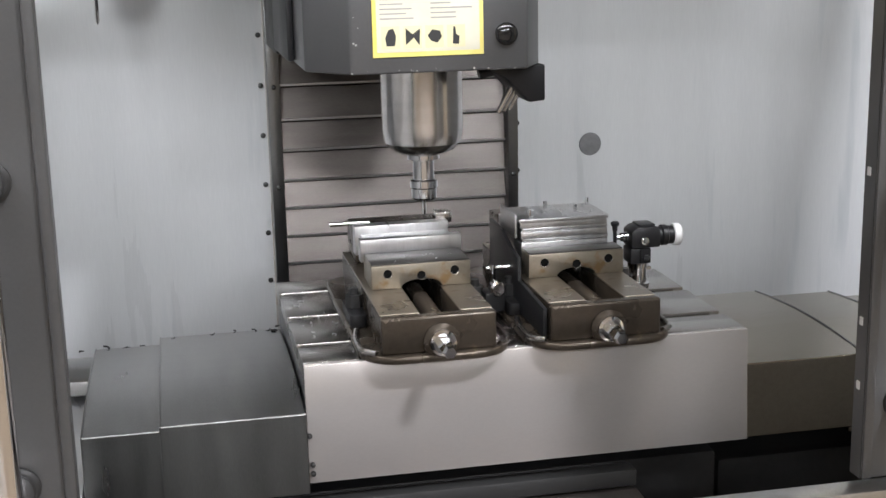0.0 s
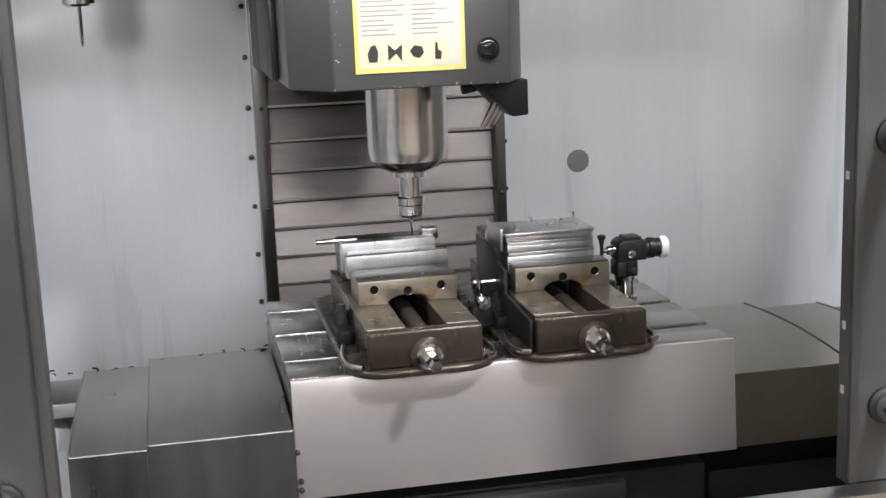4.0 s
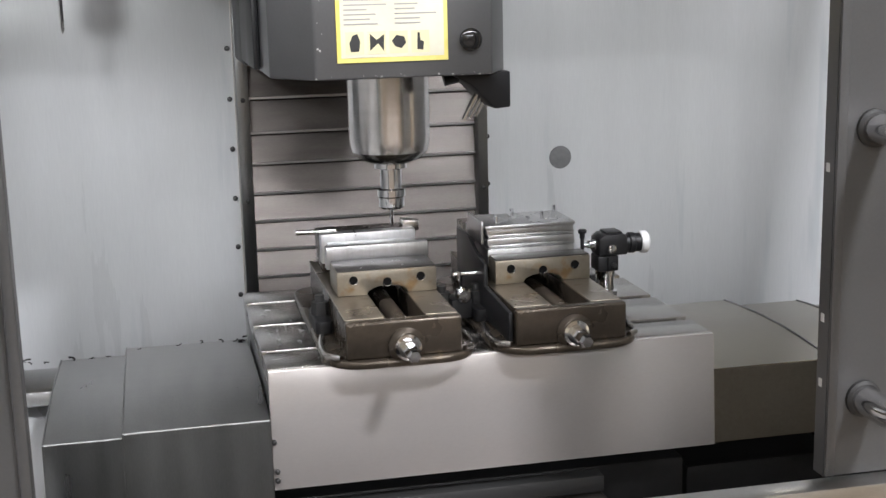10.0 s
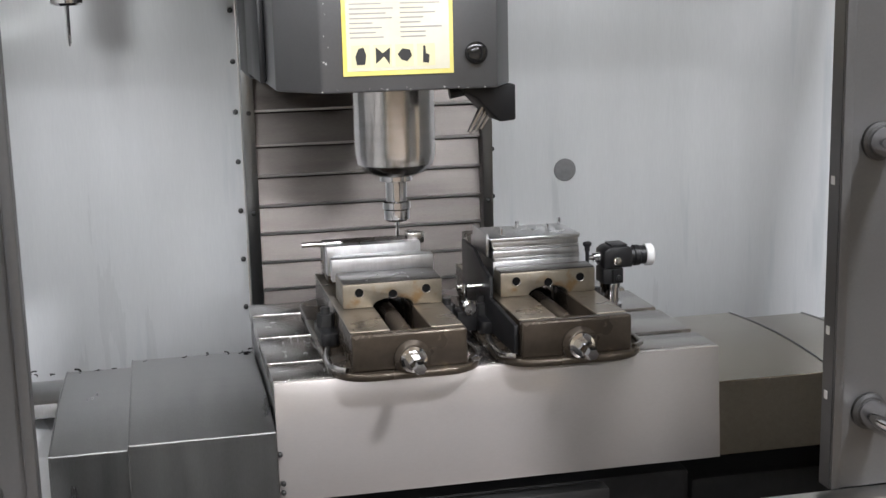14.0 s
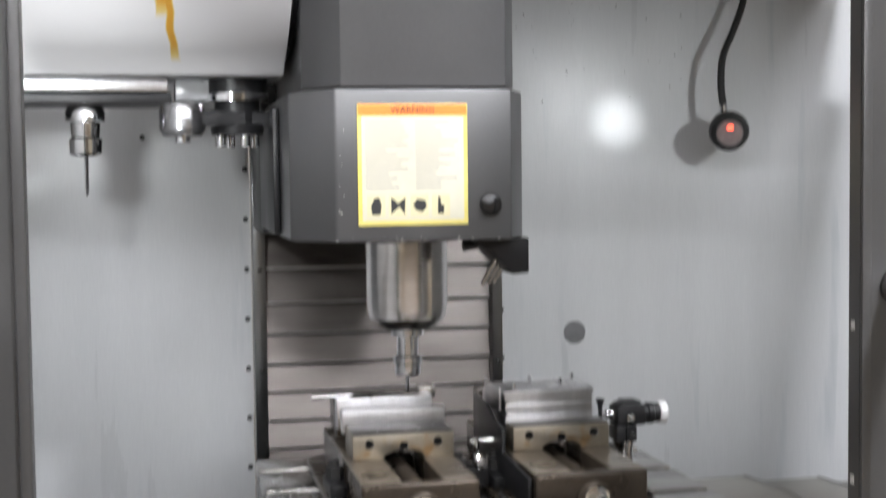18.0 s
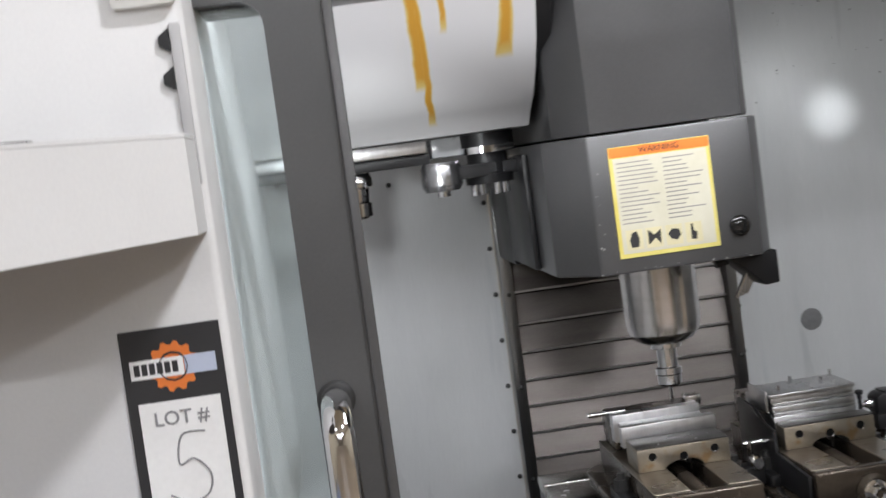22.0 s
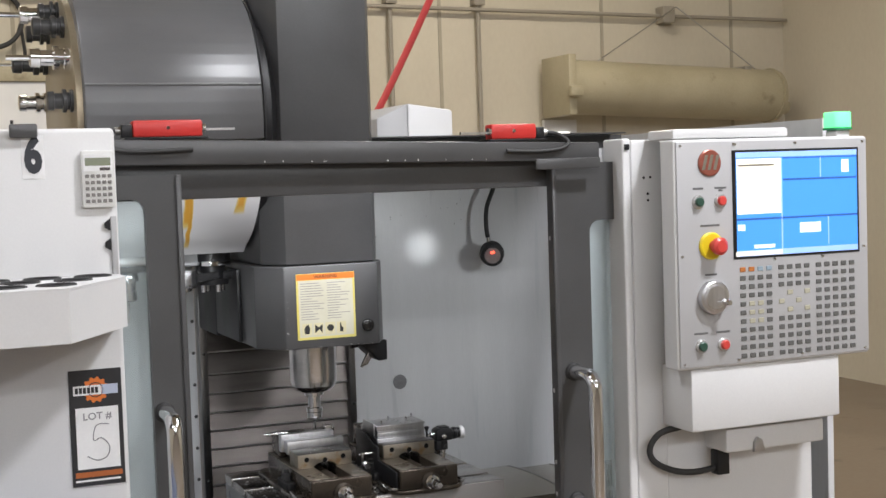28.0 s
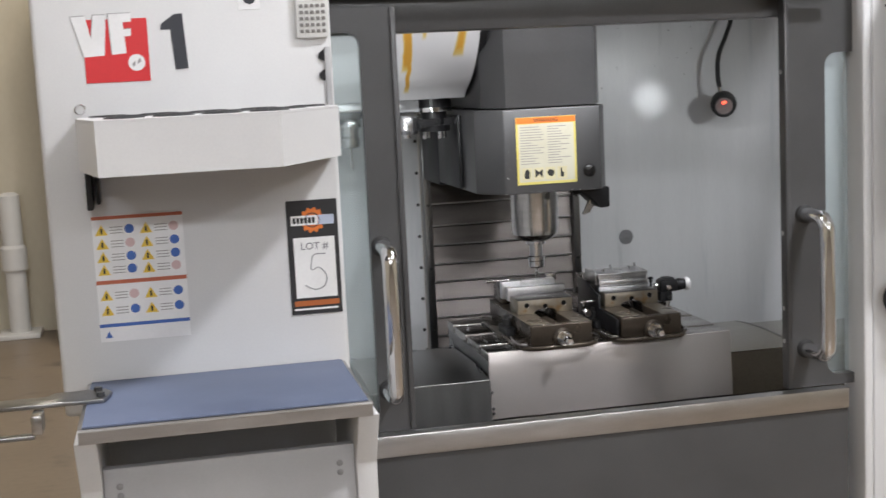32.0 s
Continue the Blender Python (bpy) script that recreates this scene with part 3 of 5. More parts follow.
part("knob", turn(nb(), (-0.02, 0.139, 0.955), (-0.02, 0.12, 0.955), [(0, 0.012), (0.8, 0.012), (1, 0.009)], 18), chrome, st)
part("arm", rod(nb(), (-0.02, 0.16, 0.945), (-0.02, 0.16, 0.985), 0.005), chrome, st)
part("finger", rod(nb(), (-0.03, 0.16, 0.98), (0.012, 0.16, 0.98), 0.004), chrome, st)

# probe holder behind the vises
px, py = 0.259, 0.28
pr = thing("probe_holder", (px, py, 0.9), "black adjustable probe holder with a white knob on a steel post", "probe holder")
part("post", turn(nb(), (px, py, 0.9005), (px, py, 0.942), [(0, 0.02), (0.15, 0.02), (0.2, 0.015), (0.8, 0.015), (0.82, 0.017), (1, 0.017)], 24), chrome, pr)
clamp_ = part("clamp_body", box(nb(), px - 0.019, px + 0.017, py - 0.02, py + 0.02, 0.9425, 0.969, 0.003), black, pr)
part("slot", box(nb(), px - 0.0035, px - 0.0015, py - 0.0212, py - 0.0202, 0.944, 0.967), hole_shade_black, clamp_)
part("lock_screw", turn(nb(), (px + 0.008, py - 0.0202, 0.953), (px + 0.008, py - 0.025, 0.953), [(0, 0.005), (0.8, 0.005), (1, 0.004)], 6), screw_dark, clamp_, smooth=0)
upper_ = part("upper_body", prism(nb(), [(px - 0.018, 0.9695), (px - 0.018, 0.998), (px - 0.008, 1.005), (px + 0.026, 1.005), (px + 0.032, 0.998), (px + 0.032, 0.9695)], "y", py - 0.022, py + 0.022, 0.003), black, pr)
part("top_cap", box(nb(), px - 0.004, px + 0.024, py - 0.018, py + 0.018, 1.0052, 1.0085, 0.0015), black, upper_)
part("thumb_screw", turn(nb(), (px + 0.002, py - 0.0222, 0.983), (px + 0.002, py - 0.032, 0.983), [(0, 0.0045), (0.4, 0.0045), (0.45, 0.0068), (0.9, 0.0068), (1, 0.005)], 16), chrome, upper_, "bright thumb screw")
part("barrel", turn(nb(), (px + 0.0322, py, 0.985), (px + 0.060, py, 0.985), [(0, 0.0145), (0.25, 0.0145), (0.3, 0.0175), (0.6, 0.0175), (0.65, 0.0155), (1, 0.0155)], 24), black, pr)
part("knob", turn(nb(), (px + 0.0602, py, 0.985), (px + 0.0745, py, 0.985), [(0, 0.0175), (0.15, 0.0185), (0.8, 0.0185), (1, 0.015)], 24), white_paint, pr, "white knurled knob")
part("arm", turn(nb(), (px - 0.038, py, 0.986), (px - 0.0182, py, 0.986), [(0, 0.0045), (0.35, 0.0045), (0.4, 0.0075), (1, 0.0085)], 16), chrome, pr)
sty = part("stylus", turn(nb(), (px - 0.040, py, 0.968), (px - 0.040, py, 1.006), [(0, 0.0012), (0.2, 0.0032), (0.75, 0.0032), (0.8, 0.0045), (1, 0.0045)], 12), black, pr)
part("stylus_cap", turn(nb(), (px - 0.040, py, 1.0062), (px - 0.040, py, 1.013), [(0, 0.007), (0.7, 0.0075), (1, 0.005)], 14), black, sty)

# ---- head ----
stand(-0.048, -0.004, -0.016)
HZ = 1.297
HC = HZ - 0.008
head = thing("spindle_head", (-0.1, 0.4, HZ), "dark grey painted spindle head with a yellow warning plate", "spindle head")
plan = [(-0.232, 0.10), (0.030, 0.10), (0.066, 0.17), (0.066, 0.62), (-0.29, 0.62), (-0.29, 0.187)]
part("lower_casing", prism(nb(), plan, "z", HC, HC + 0.222, 0.004), grey_paint, head)
part("upper_casing", prism(nb(), [(-0.222, 0.106), (0.024, 0.106), (0.05, 0.16), (0.05, 0.62), (-0.27, 0.62), (-0.27, 0.187)], "z", HC + 0.225, 2.85, 0.004), grey_paint, head)
part("rear_casting", box(nb(), -0.298, 0.10, 0.6205, 0.865, HZ - 0.015, 1.95, 0.006), black, head)
part("motor_side", box(nb(), -0.302, -0.2905, 0.33, 0.60, HZ - 0.004, HZ + 0.20, 0.004), black, head)
SX, SY = -0.079, 0.374
part("nose_flange", turn(nb(), (SX, SY, HC), (SX, SY, HZ - 0.022), [(0, 0.08), (0.8, 0.08), (1, 0.074)], 44), spindle_steel, head)
part("spindle_nose", turn(nb(), (SX, SY, HZ - 0.022), (SX, SY, 1.128), [(0, 0.068), (0.72, 0.068), (0.86, 0.064), (0.95, 0.052), (1, 0.034)], 48), spindle_steel, head, "polished steel spindle nose")
th = part("tool_holder", turn(nb(), (SX, SY, 1.1275), (SX, SY, 1.050), [(0, 0.028), (0.1, 0.028), (0.14, 0.0185), (0.55, 0.0185), (0.58, 0.024), (0.72, 0.024), (0.75, 0.022), (0.95, 0.022), (1, 0.018)], 32), chrome, head, "bright tool holder with a collet nut")
part("drill", turn(nb(), (SX, SY, 1.050), (SX, SY, 1.004), [(0, 0.0032), (0.9, 0.0032), (1, 0.0004)], 12), chrome, th)
part("cap_screw", turn(nb(), (-0.003, 0.0998, HC + 0.052), (-0.003, 0.089, HC + 0.052), [(0, 0.0165), (0.5, 0.0165), (0.85, 0.012), (1, 0.005)], 24), plain("gloss_black", (0.012, 0.012, 0.012), 0.12), head, "glossy black round cap")
bz = part("nozzle_block", prism(nb(), [(-0.02, HZ - 0.009), (0.075, HZ - 0.009), (0.075, HZ - 0.064), (0.05, HZ - 0.066), (0.015, HZ - 0.03)], "y", 0.165, 0.26, 0.003), black, head)
for k in range(3):
    a = Vector((0.028 + 0.014 * k, 0.19 + 0.02 * k, HZ - 0.045))
    part("nozzle", turn(nb(), a, a + Vector((-0.022, 0.0, -0.038)), [(0, 0.0055), (0.5, 0.005), (1, 0.0035)], 12), chrome, bz, "bright steel coolant nozzle")
part("hose_stub", rod(nb(), (-0.024, 0.19, HZ - 0.022), (-0.002, 0.19, HZ - 0.018), 0.008), black, bz)

rng = random.Random(21)
speck = plain("dried_coolant_white", (0.34, 0.34, 0.33), 0.5)
bm = nb()
for k in range(24):
    u = rng.random()
    sx_, sz_ = (rng.uniform(-0.232, 0.03), HC + rng.uniform(0.0005, 0.006)) if k < 17 else (-0.231 + rng.uniform(0.0, 0.012), HC + 0.16 * u + 0.004)
    s = rng.choice((0.0005, 0.0006, 0.0008, 0.0014))
    box(bm, sx_ - s, sx_ + s, 0.0988, 0.0997, sz_ - s * rng.uniform(0.6, 1.4), sz_ + s, s * 0.4, 1)
tagged(part("coolant_specks", bm, speck, head), "dried white coolant specks", kind="stuff")

# warning plate on the head
plate_paper = surface("warning_plate_paper", (0.50, 0.475, 0.36), (0.57, 0.55, 0.44), 0.45, 0, 9, (1, 1, 1), 0.02, 100, 0.05, 0.5)
plate_yellow = surface("warning_plate_border", (0.60, 0.50, 0.10), (0.68, 0.60, 0.20), 0.45, 0, 12)
plate_orange = plain("warning_plate_orange", (0.75, 0.20, 0.03), 0.45)
ink = plain("black_ink", (0.02, 0.02, 0.02), 0.5)
grey_ink = plain("grey_ink", (0.27, 0.26, 0.25), 0.6)
PX0, PX1, PZ0, PZ1 = -0.200, -0.037, HC + 0.024, HC + 0.200
wp_ = part("warning_plate", box(nb(), PX0, PX1, 0.0980, 0.0995, PZ0, PZ1, 0.0004, 1), plate_yellow, head, "yellow and white warning plate")
part("plate_field", box(nb(), PX0 + 0.006, PX1 - 0.006, 0.0974, 0.0979, PZ0 + 0.007, PZ1 - 0.018), plate_paper, wp_)
part("plate_band", box(nb(), PX0 + 0.001, PX1 - 0.001, 0.0974, 0.0979, PZ1 - 0.0165, PZ1 - 0.001), plate_orange, wp_)
words("plate_heading", "WARNING", 0.0135, ((PX0 + PX1) / 2, 0.0970, PZ1 - 0.0088), ink, wp_)
rng = random.Random(5)
for col in (0, 1):
    cx = PX0 + 0.011 + col * 0.074
    for r in range(15):
        zc = PZ1 - 0.026 - r * 0.0068
        wlen = 0.066 * (0.45 + 0.55 * rng.random())
        part("text_line", box(nb(), cx, cx + wlen, 0.0970, 0.0973, zc - 0.001, zc + 0.001), grey_ink, wp_)
for k in range(4):
    cx = PX0 + 0.026 + k * 0.032
    part("pictogram_field", box(nb(), cx - 0.0135, cx + 0.0135, 0.0970, 0.0973, PZ0 + 0.012, PZ0 + 0.044), plain("pictogram_cream", (0.58, 0.53, 0.33)), wp_)
shapes = [[(-0.006, 0.016), (0.006, 0.016), (0.008, 0.03), (0.004, 0.041), (-0.003, 0.039), (-0.008, 0.028)], [(-0.01, 0.017), (0.002, 0.027), (0.01, 0.016), (0.011, 0.04), (0.0, 0.032), (-0.01, 0.041)],
          [(-0.01, 0.03), (-0.003, 0.038), (0.008, 0.036), (0.011, 0.027), (0.004, 0.019), (-0.005, 0.022)], [(-0.004, 0.041), (-0.001, 0.041), (0.0, 0.03), (0.005, 0.028), (0.004, 0.016), (-0.005, 0.017)]]
for k, sh in enumerate(shapes):
    cx = PX0 + 0.026 + k * 0.032
    part("pictogram", prism(nb(), [(cx + a, PZ0 + b) for a, b in sh], "y", 0.0966, 0.0969), ink, wp_)

# ---- tool magazine ----
stand(-0.041, 0.033, -0.026)
mag = thing("tool_magazine", (-0.5, 0.36, 1.556), "round tool magazine with dark grey and white covers", "tool magazine")
R, CY, CZ = 0.365, 0.362, 1.92
arc = [(CY - R * math.cos(radians(a)), CZ + R * math.sin(radians(a))) for a in range(-75, 256, 5)]
low = [p for p in arc if p[1] < 1.83 and p[0] < CY]
lc = part("lower_cover", prism(nb(), [(CY + 0.1, 1.556), (0.268, 1.556)] + low[1:] + [(CY + 0.1, low[-1][1])], "x", -0.80, -0.292), None, mag, "white lower cover with orange coolant stains")
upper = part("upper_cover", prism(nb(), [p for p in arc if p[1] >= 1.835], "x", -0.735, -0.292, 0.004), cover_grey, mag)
part("rim", prism(nb(), [(CY + (p[0] - CY) * 1.006, CZ + (p[1] - CZ) * 1.006) for p in arc if p[1] >= 1.84], "x", -0.2915, -0.285, 0.002, 1), black, mag)
seam_a = radians(12)
# Seam ridge is lighter grey, its highlight put into the colour.
part("seam", rod(nb(), (-0.733, CY - R * math.cos(seam_a), CZ + R * math.sin(seam_a)), (-0.294, CY - R * math.cos(seam_a), CZ + R * math.sin(seam_a)), 0.0035, 8), surface("seam_highlight_grey", (0.12, 0.12, 0.12), (0.16, 0.16, 0.16), 0.3), mag)
part("inner_disc", turn(nb(), (-0.2845, CY, CZ), (-0.225, CY, CZ), [(0, 0.33), (0.4, 0.33), (1, 0.26)], 48), black, mag)
disc = part("carousel_disc", turn(nb(), (-0.7355, CY, CZ), (-0.755, CY, CZ), [(0, 0.335), (0.8, 0.335), (1, 0.325)], 60), surface("brass_grey_disc", (0.30, 0.25, 0.17), (0.42, 0.36, 0.26), 0.4, 0.7), mag)
for k in range(16):
    a = radians(k * 22.5 + 8)
    c = Vector((-0.755, CY - 0.295 * math.cos(a), CZ + 0.295 * math.sin(a)))
    ln = (0.062, 0.095, 0.078, 0.05, 0.088)[k % 5]
    hold = part("held_tool", turn(nb(), c, c + Vector((-ln, 0, 0)), [(0, 0.028), (0.12, 0.028), (0.14, 0.022), (0.24, 0.022), (0.26, 0.029), (0.40, 0.029), (0.42, 0.02), (0.72, 0.019), (0.74, 0.024), (0.97, 0.023), (1, 0.018)], 20), (screw_dark, chrome)[k % 3 == 1], disc, "tool holder with a cutting tool")
    # the cutter at the holder's end
for k in (1, 3, 4, 6, 9, 13):
    a = radians(k * 22.5 + 8)
    c = Vector((-0.755 - (0.062, 0.095, 0.078, 0.05, 0.088)[k % 5], CY - 0.295 * math.cos(a), CZ + 0.295 * math.sin(a)))
    part("cutter", rod(nb(), c, c + Vector((-0.045 - 0.01 * (k % 3), 0, 0)), (0.004, 0.007, 0.003)[k % 3], 10), chrome, disc)
# parts under the white cover
part("pot_plate", box(nb(), -0.80, -0.47, 0.30, 0.44, 1.532, 1.5545, 0.003), aluminium, mag)
part("pot_slab", box(nb(), -0.82, -0.465, 0.315, 0.44, 1.512, 1.5315, 0.003), black, mag)
part("pot_tool", turn(nb(), (-0.6, 0.35, 1.5115), (-0.6, 0.35, 1.432), [(0, 0.026), (0.12, 0.031), (0.3, 0.031), (0.34, 0.024), (0.62, 0.022), (0.66, 0.026), (0.95, 0.025), (1, 0.02)], 28), chrome, mag, "bright tool holder hanging in the pot")
part("pot_drill", turn(nb(), (-0.6, 0.35, 1.432), (-0.6, 0.35, 1.368), [(0, 0.0035), (0.9, 0.003), (1, 0.0005)], 10), chrome, mag)
part("splash_block", box(nb(), -0.46, -0.40, 0.34, 0.42, 1.52, 1.5545, 0.004), splash, mag)

arm = thing("tool_change_arm", (-0.36, 0.36, 1.47), "dark oily double-ended tool change arm under the magazine", "tool change arm")
part("hub", turn(nb(), (-0.36, 0.36, 1.5545), (-0.36, 0.36, 1.465), [(0, 0.05), (0.3, 0.05), (0.35, 0.036), (0.8, 0.036), (0.82, 0.044), (1, 0.042)], 32), black, arm)
part("hub_collar", turn(nb(), (-0.36, 0.36, 1.531), (-0.36, 0.36, 1.519), [(0, 0.052), (1, 0.052)], 32), chrome, arm)
for q in range(4):
    pa = radians(q * 90 + 20)
    part("hub_pin", rod(nb(), (-0.36 + 0.03 * math.cos(pa), 0.36 + 0.03 * math.sin(pa), 1.445), (-0.36 + 0.03 * math.cos(pa), 0.36 + 0.03 * math.sin(pa), 1.4645), 0.008, 14), chrome, arm)
iron_arm = surface("oily_arm_steel", (0.24, 0.24, 0.245), (0.42, 0.42, 0.43), 0.24, 0.95, 14, (1, 1, 1), 0.1, 90)
bmm = prism(nb(), rounded(-0.16, 0.16, -0.03, 0.03, 0.02, 4), "z", 1.478, 1.502, 0.003)
bmesh.ops.transform(bmm, matrix=Matrix.Translation((-0.33, 0.37, 0)) @ Matrix.Rotation(radians(28), 4, "Z"), verts=bmm.verts)
bar_ = part("arm_bar", bmm, iron_arm, arm)
for s in (-1, 1):
    c = Vector((-0.33, 0.37, 0)) + Matrix.Rotation(radians(28), 3, "Z") @ Vector((s * 0.135, 0, 0))
    part("gripper", turn(nb(), (c.x, c.y, 1.512), (c.x, c.y, 1.462), [(0, 0.032), (0.2, 0.036), (0.8, 0.036), (1, 0.03)], 18), iron_arm, bar_)
    part("gripper_pin", rod(nb(), (c.x, c.y, 1.452), (c.x, c.y, 1.4615), 0.012), chrome, bar_)

# white cover paint with rust-coloured coolant runs
stain = bpy.data.materials.new("stained_white_cover")
stain.use_nodes = True
nt = stain.node_tree
bs = nt.nodes["Principled BSDF"]
co = nt.nodes.new("ShaderNodeTexCoord")
wob = nt.nodes.new("ShaderNodeTexNoise")
wob.inputs["Scale"].default_value, wob.inputs["Detail"].default_value = 14, 5
nt.links.new(co.outputs["Object"], wob.inputs["Vector"])
sep = nt.nodes.new("ShaderNodeSeparateXYZ")
nt.links.new(co.outputs["Object"], sep.inputs[0])


def mth(op, a, b=None, c=None):
    m = nt.nodes.new("ShaderNodeMath")
    m.operation = op
    for i, v in enumerate((a, b, c)):
        if v is None:
            continue
        if isinstance(v, (int, float)):
            m.inputs[i].default_value = v
        else:
            nt.links.new(v, m.inputs[i])
    return m.outputs[0]


total = None
# runs: centre, half width, lowest point (from the cover's foot), slant
for cx, hw, zb, sl in ((0.032, 0.011, 0.07, -0.10), (0.045, 0.007, 0.015, -0.13), (0.151, 0.014, 0.105, 0.05), (0.058, 0.006, 0.15, 0.02)):
    xx = mth("ADD", sep.outputs[0], mth("MULTIPLY", wob.outputs[0], 0.018))
    off = mth("ABSOLUTE", mth("SUBTRACT", xx, mth("MULTIPLY_ADD", sep.outputs[2], sl, cx + 0.009)))
    side = mth("SUBTRACT", 1.0, mth("DIVIDE", off, hw))
    up = mth("MULTIPLY", mth("SUBTRACT", sep.outputs[2], zb), 22.0)
    run = mth("MINIMUM", mth("MAXIMUM", mth("MINIMUM", side, up), 0.0), 1.0)
    total = run if total is None else mth("MAXIMUM", total, run)
amount = mth("MINIMUM", mth("MULTIPLY", total, mth("MULTIPLY_ADD", wob.outputs[0], 2.2, 0.6)), 1.0)
rampn = nt.nodes.new("ShaderNodeValToRGB")
el = rampn.color_ramp.elements
el[0].position, el[0].color = 0.05, (0.60, 0.60, 0.605, 1)
el[1].position, el[1].color = 0.95, (0.52, 0.27, 0.035, 1)
mid = el.new(0.4)
mid.color = (0.60, 0.47, 0.17, 1)
nt.links.new(amount, rampn.inputs[0])
nt.links.new(rampn.outputs[0], bs.inputs["Base Color"])
bs.inputs["Roughness"].default_value = 0.35
lc.data.materials.clear()
lc.data.materials.append(stain)

# ---- hanging work lamp ----
stand(0.030, 0.045, 0.012)
wlamp = thing("work_lamp", (0.615, 0.75, 1.44), "round black work lamp hanging on a black cable, glowing red inside", "work lamp")
part("housing", turn(nb(), (0.600, 0.705, 1.437), (0.635, 0.79, 1.452), [(0, 0.030), (0.05, 0.038), (0.35, 0.042), (0.6, 0.040), (0.85, 0.024), (1, 0.01)], 28), rubber, wlamp)
part("lens", turn(nb(), (0.5985, 0.7015, 1.4365), (0.600, 0.705, 1.437), [(0, 0.025), (1, 0.028)], 24), surface("lamp_lens", (0.16, 0.14, 0.14), (0.30, 0.26, 0.26), 0.15), wlamp)
part("filament", rod(nb(), (0.592, 0.699, 1.447), (0.603, 0.695, 1.449), 0.0042, 10), glow("red_filament", (1.0, 0.10, 0.05), 5.0), wlamp, "glowing red filament")
part("cable_clip", rod(nb(), (0.606, 0.745, 1.478), (0.604, 0.745, 1.498), 0.008), chrome, wlamp)
part("cable", tube(nb(), [(0.604, 0.745, 1.495), (0.601, 0.75, 1.54), (0.61, 0.76, 1.60), (0.64, 0.77, 1.66), (0.665, 0.78, 1.72), (0.668, 0.79, 1.775)], 0.0075, 10), rubber, wlamp)

# ---- doors, beam, sill ----
stand(-0.093, -0.023, 0.0, 0.965)
FY = -0.476


def beam_z(x):
    """Height of the front beam's top, which falls a little to the control side."""
    return 1.882 - 0.0243 * (x + 0.735)


bf = solid("beam_front", prism(nb(), [(-0.735, 1.826), (0.46, 1.808), (0.46, beam_z(0.46)), (-0.735, 1.882)], "y", FY, FY + 0.09, 0.004), grey_paint, "dark grey painted front beam above the doors", "beam", "structure")
solid("door_track", box(nb(), -0.735, 0.46, FY + 0.04, FY + 0.13, 1.748, 1.84, 0.003), grey_paint, "dark grey door track under the front beam", "track", "structure")
solid("sill", box(nb(), -0.72, 0.4735, FY - 0.02, FY + 0.018, 0.812, 0.862, 0.004), steel, "bright steel sill strip below the door opening", "sill", "structure")
# Unseen pale sheet added so the steel apron has brightness to reflect.
solid("apron_reflector", box(nb(), -0.525, 0.26, FY + 0.0155, FY + 0.02, 0.30, 0.81), wall_paint, "unseen light grey sheet added for the apron to mirror", "lining", "structure")
solid("front_panel", box(nb(), -0.72, 0.4735, FY - 0.012, FY + 0.015, 0.0, 0.8115), grey_paint, "dark grey painted lower front panel", "panel", "structure")


def window_frame(x0, x1, z0, z1, inner, y0, y1):
    """A door sheet with one round-cornered opening."""
    bm = nb()
    loops = []
    for pts in ([(x0, z0), (x1, z0), (x1, z1), (x0, z1)], inner):
        vs = [bm.verts.new((p[0], y0, p[1])) for p in pts]
        loops += [bm.edges.new((vs[i], vs[(i + 1) % len(vs)])) for i in range(len(vs))]
    fs = bmesh.ops.triangle_fill(bm, use_beauty=True, edges=loops)["geom"]
    ext = bmesh.ops.extrude_face_region(bm, geom=[f for f in fs if isinstance(f, bmesh.types.BMFace)])
    bmesh.ops.translate(bm, verts=[v for v in ext["geom"] if isinstance(v, bmesh.types.BMVert)], vec=(0, y1 - y0, 0))
    bmesh.ops.recalc_face_normals(bm, faces=bm.faces)
    return bm


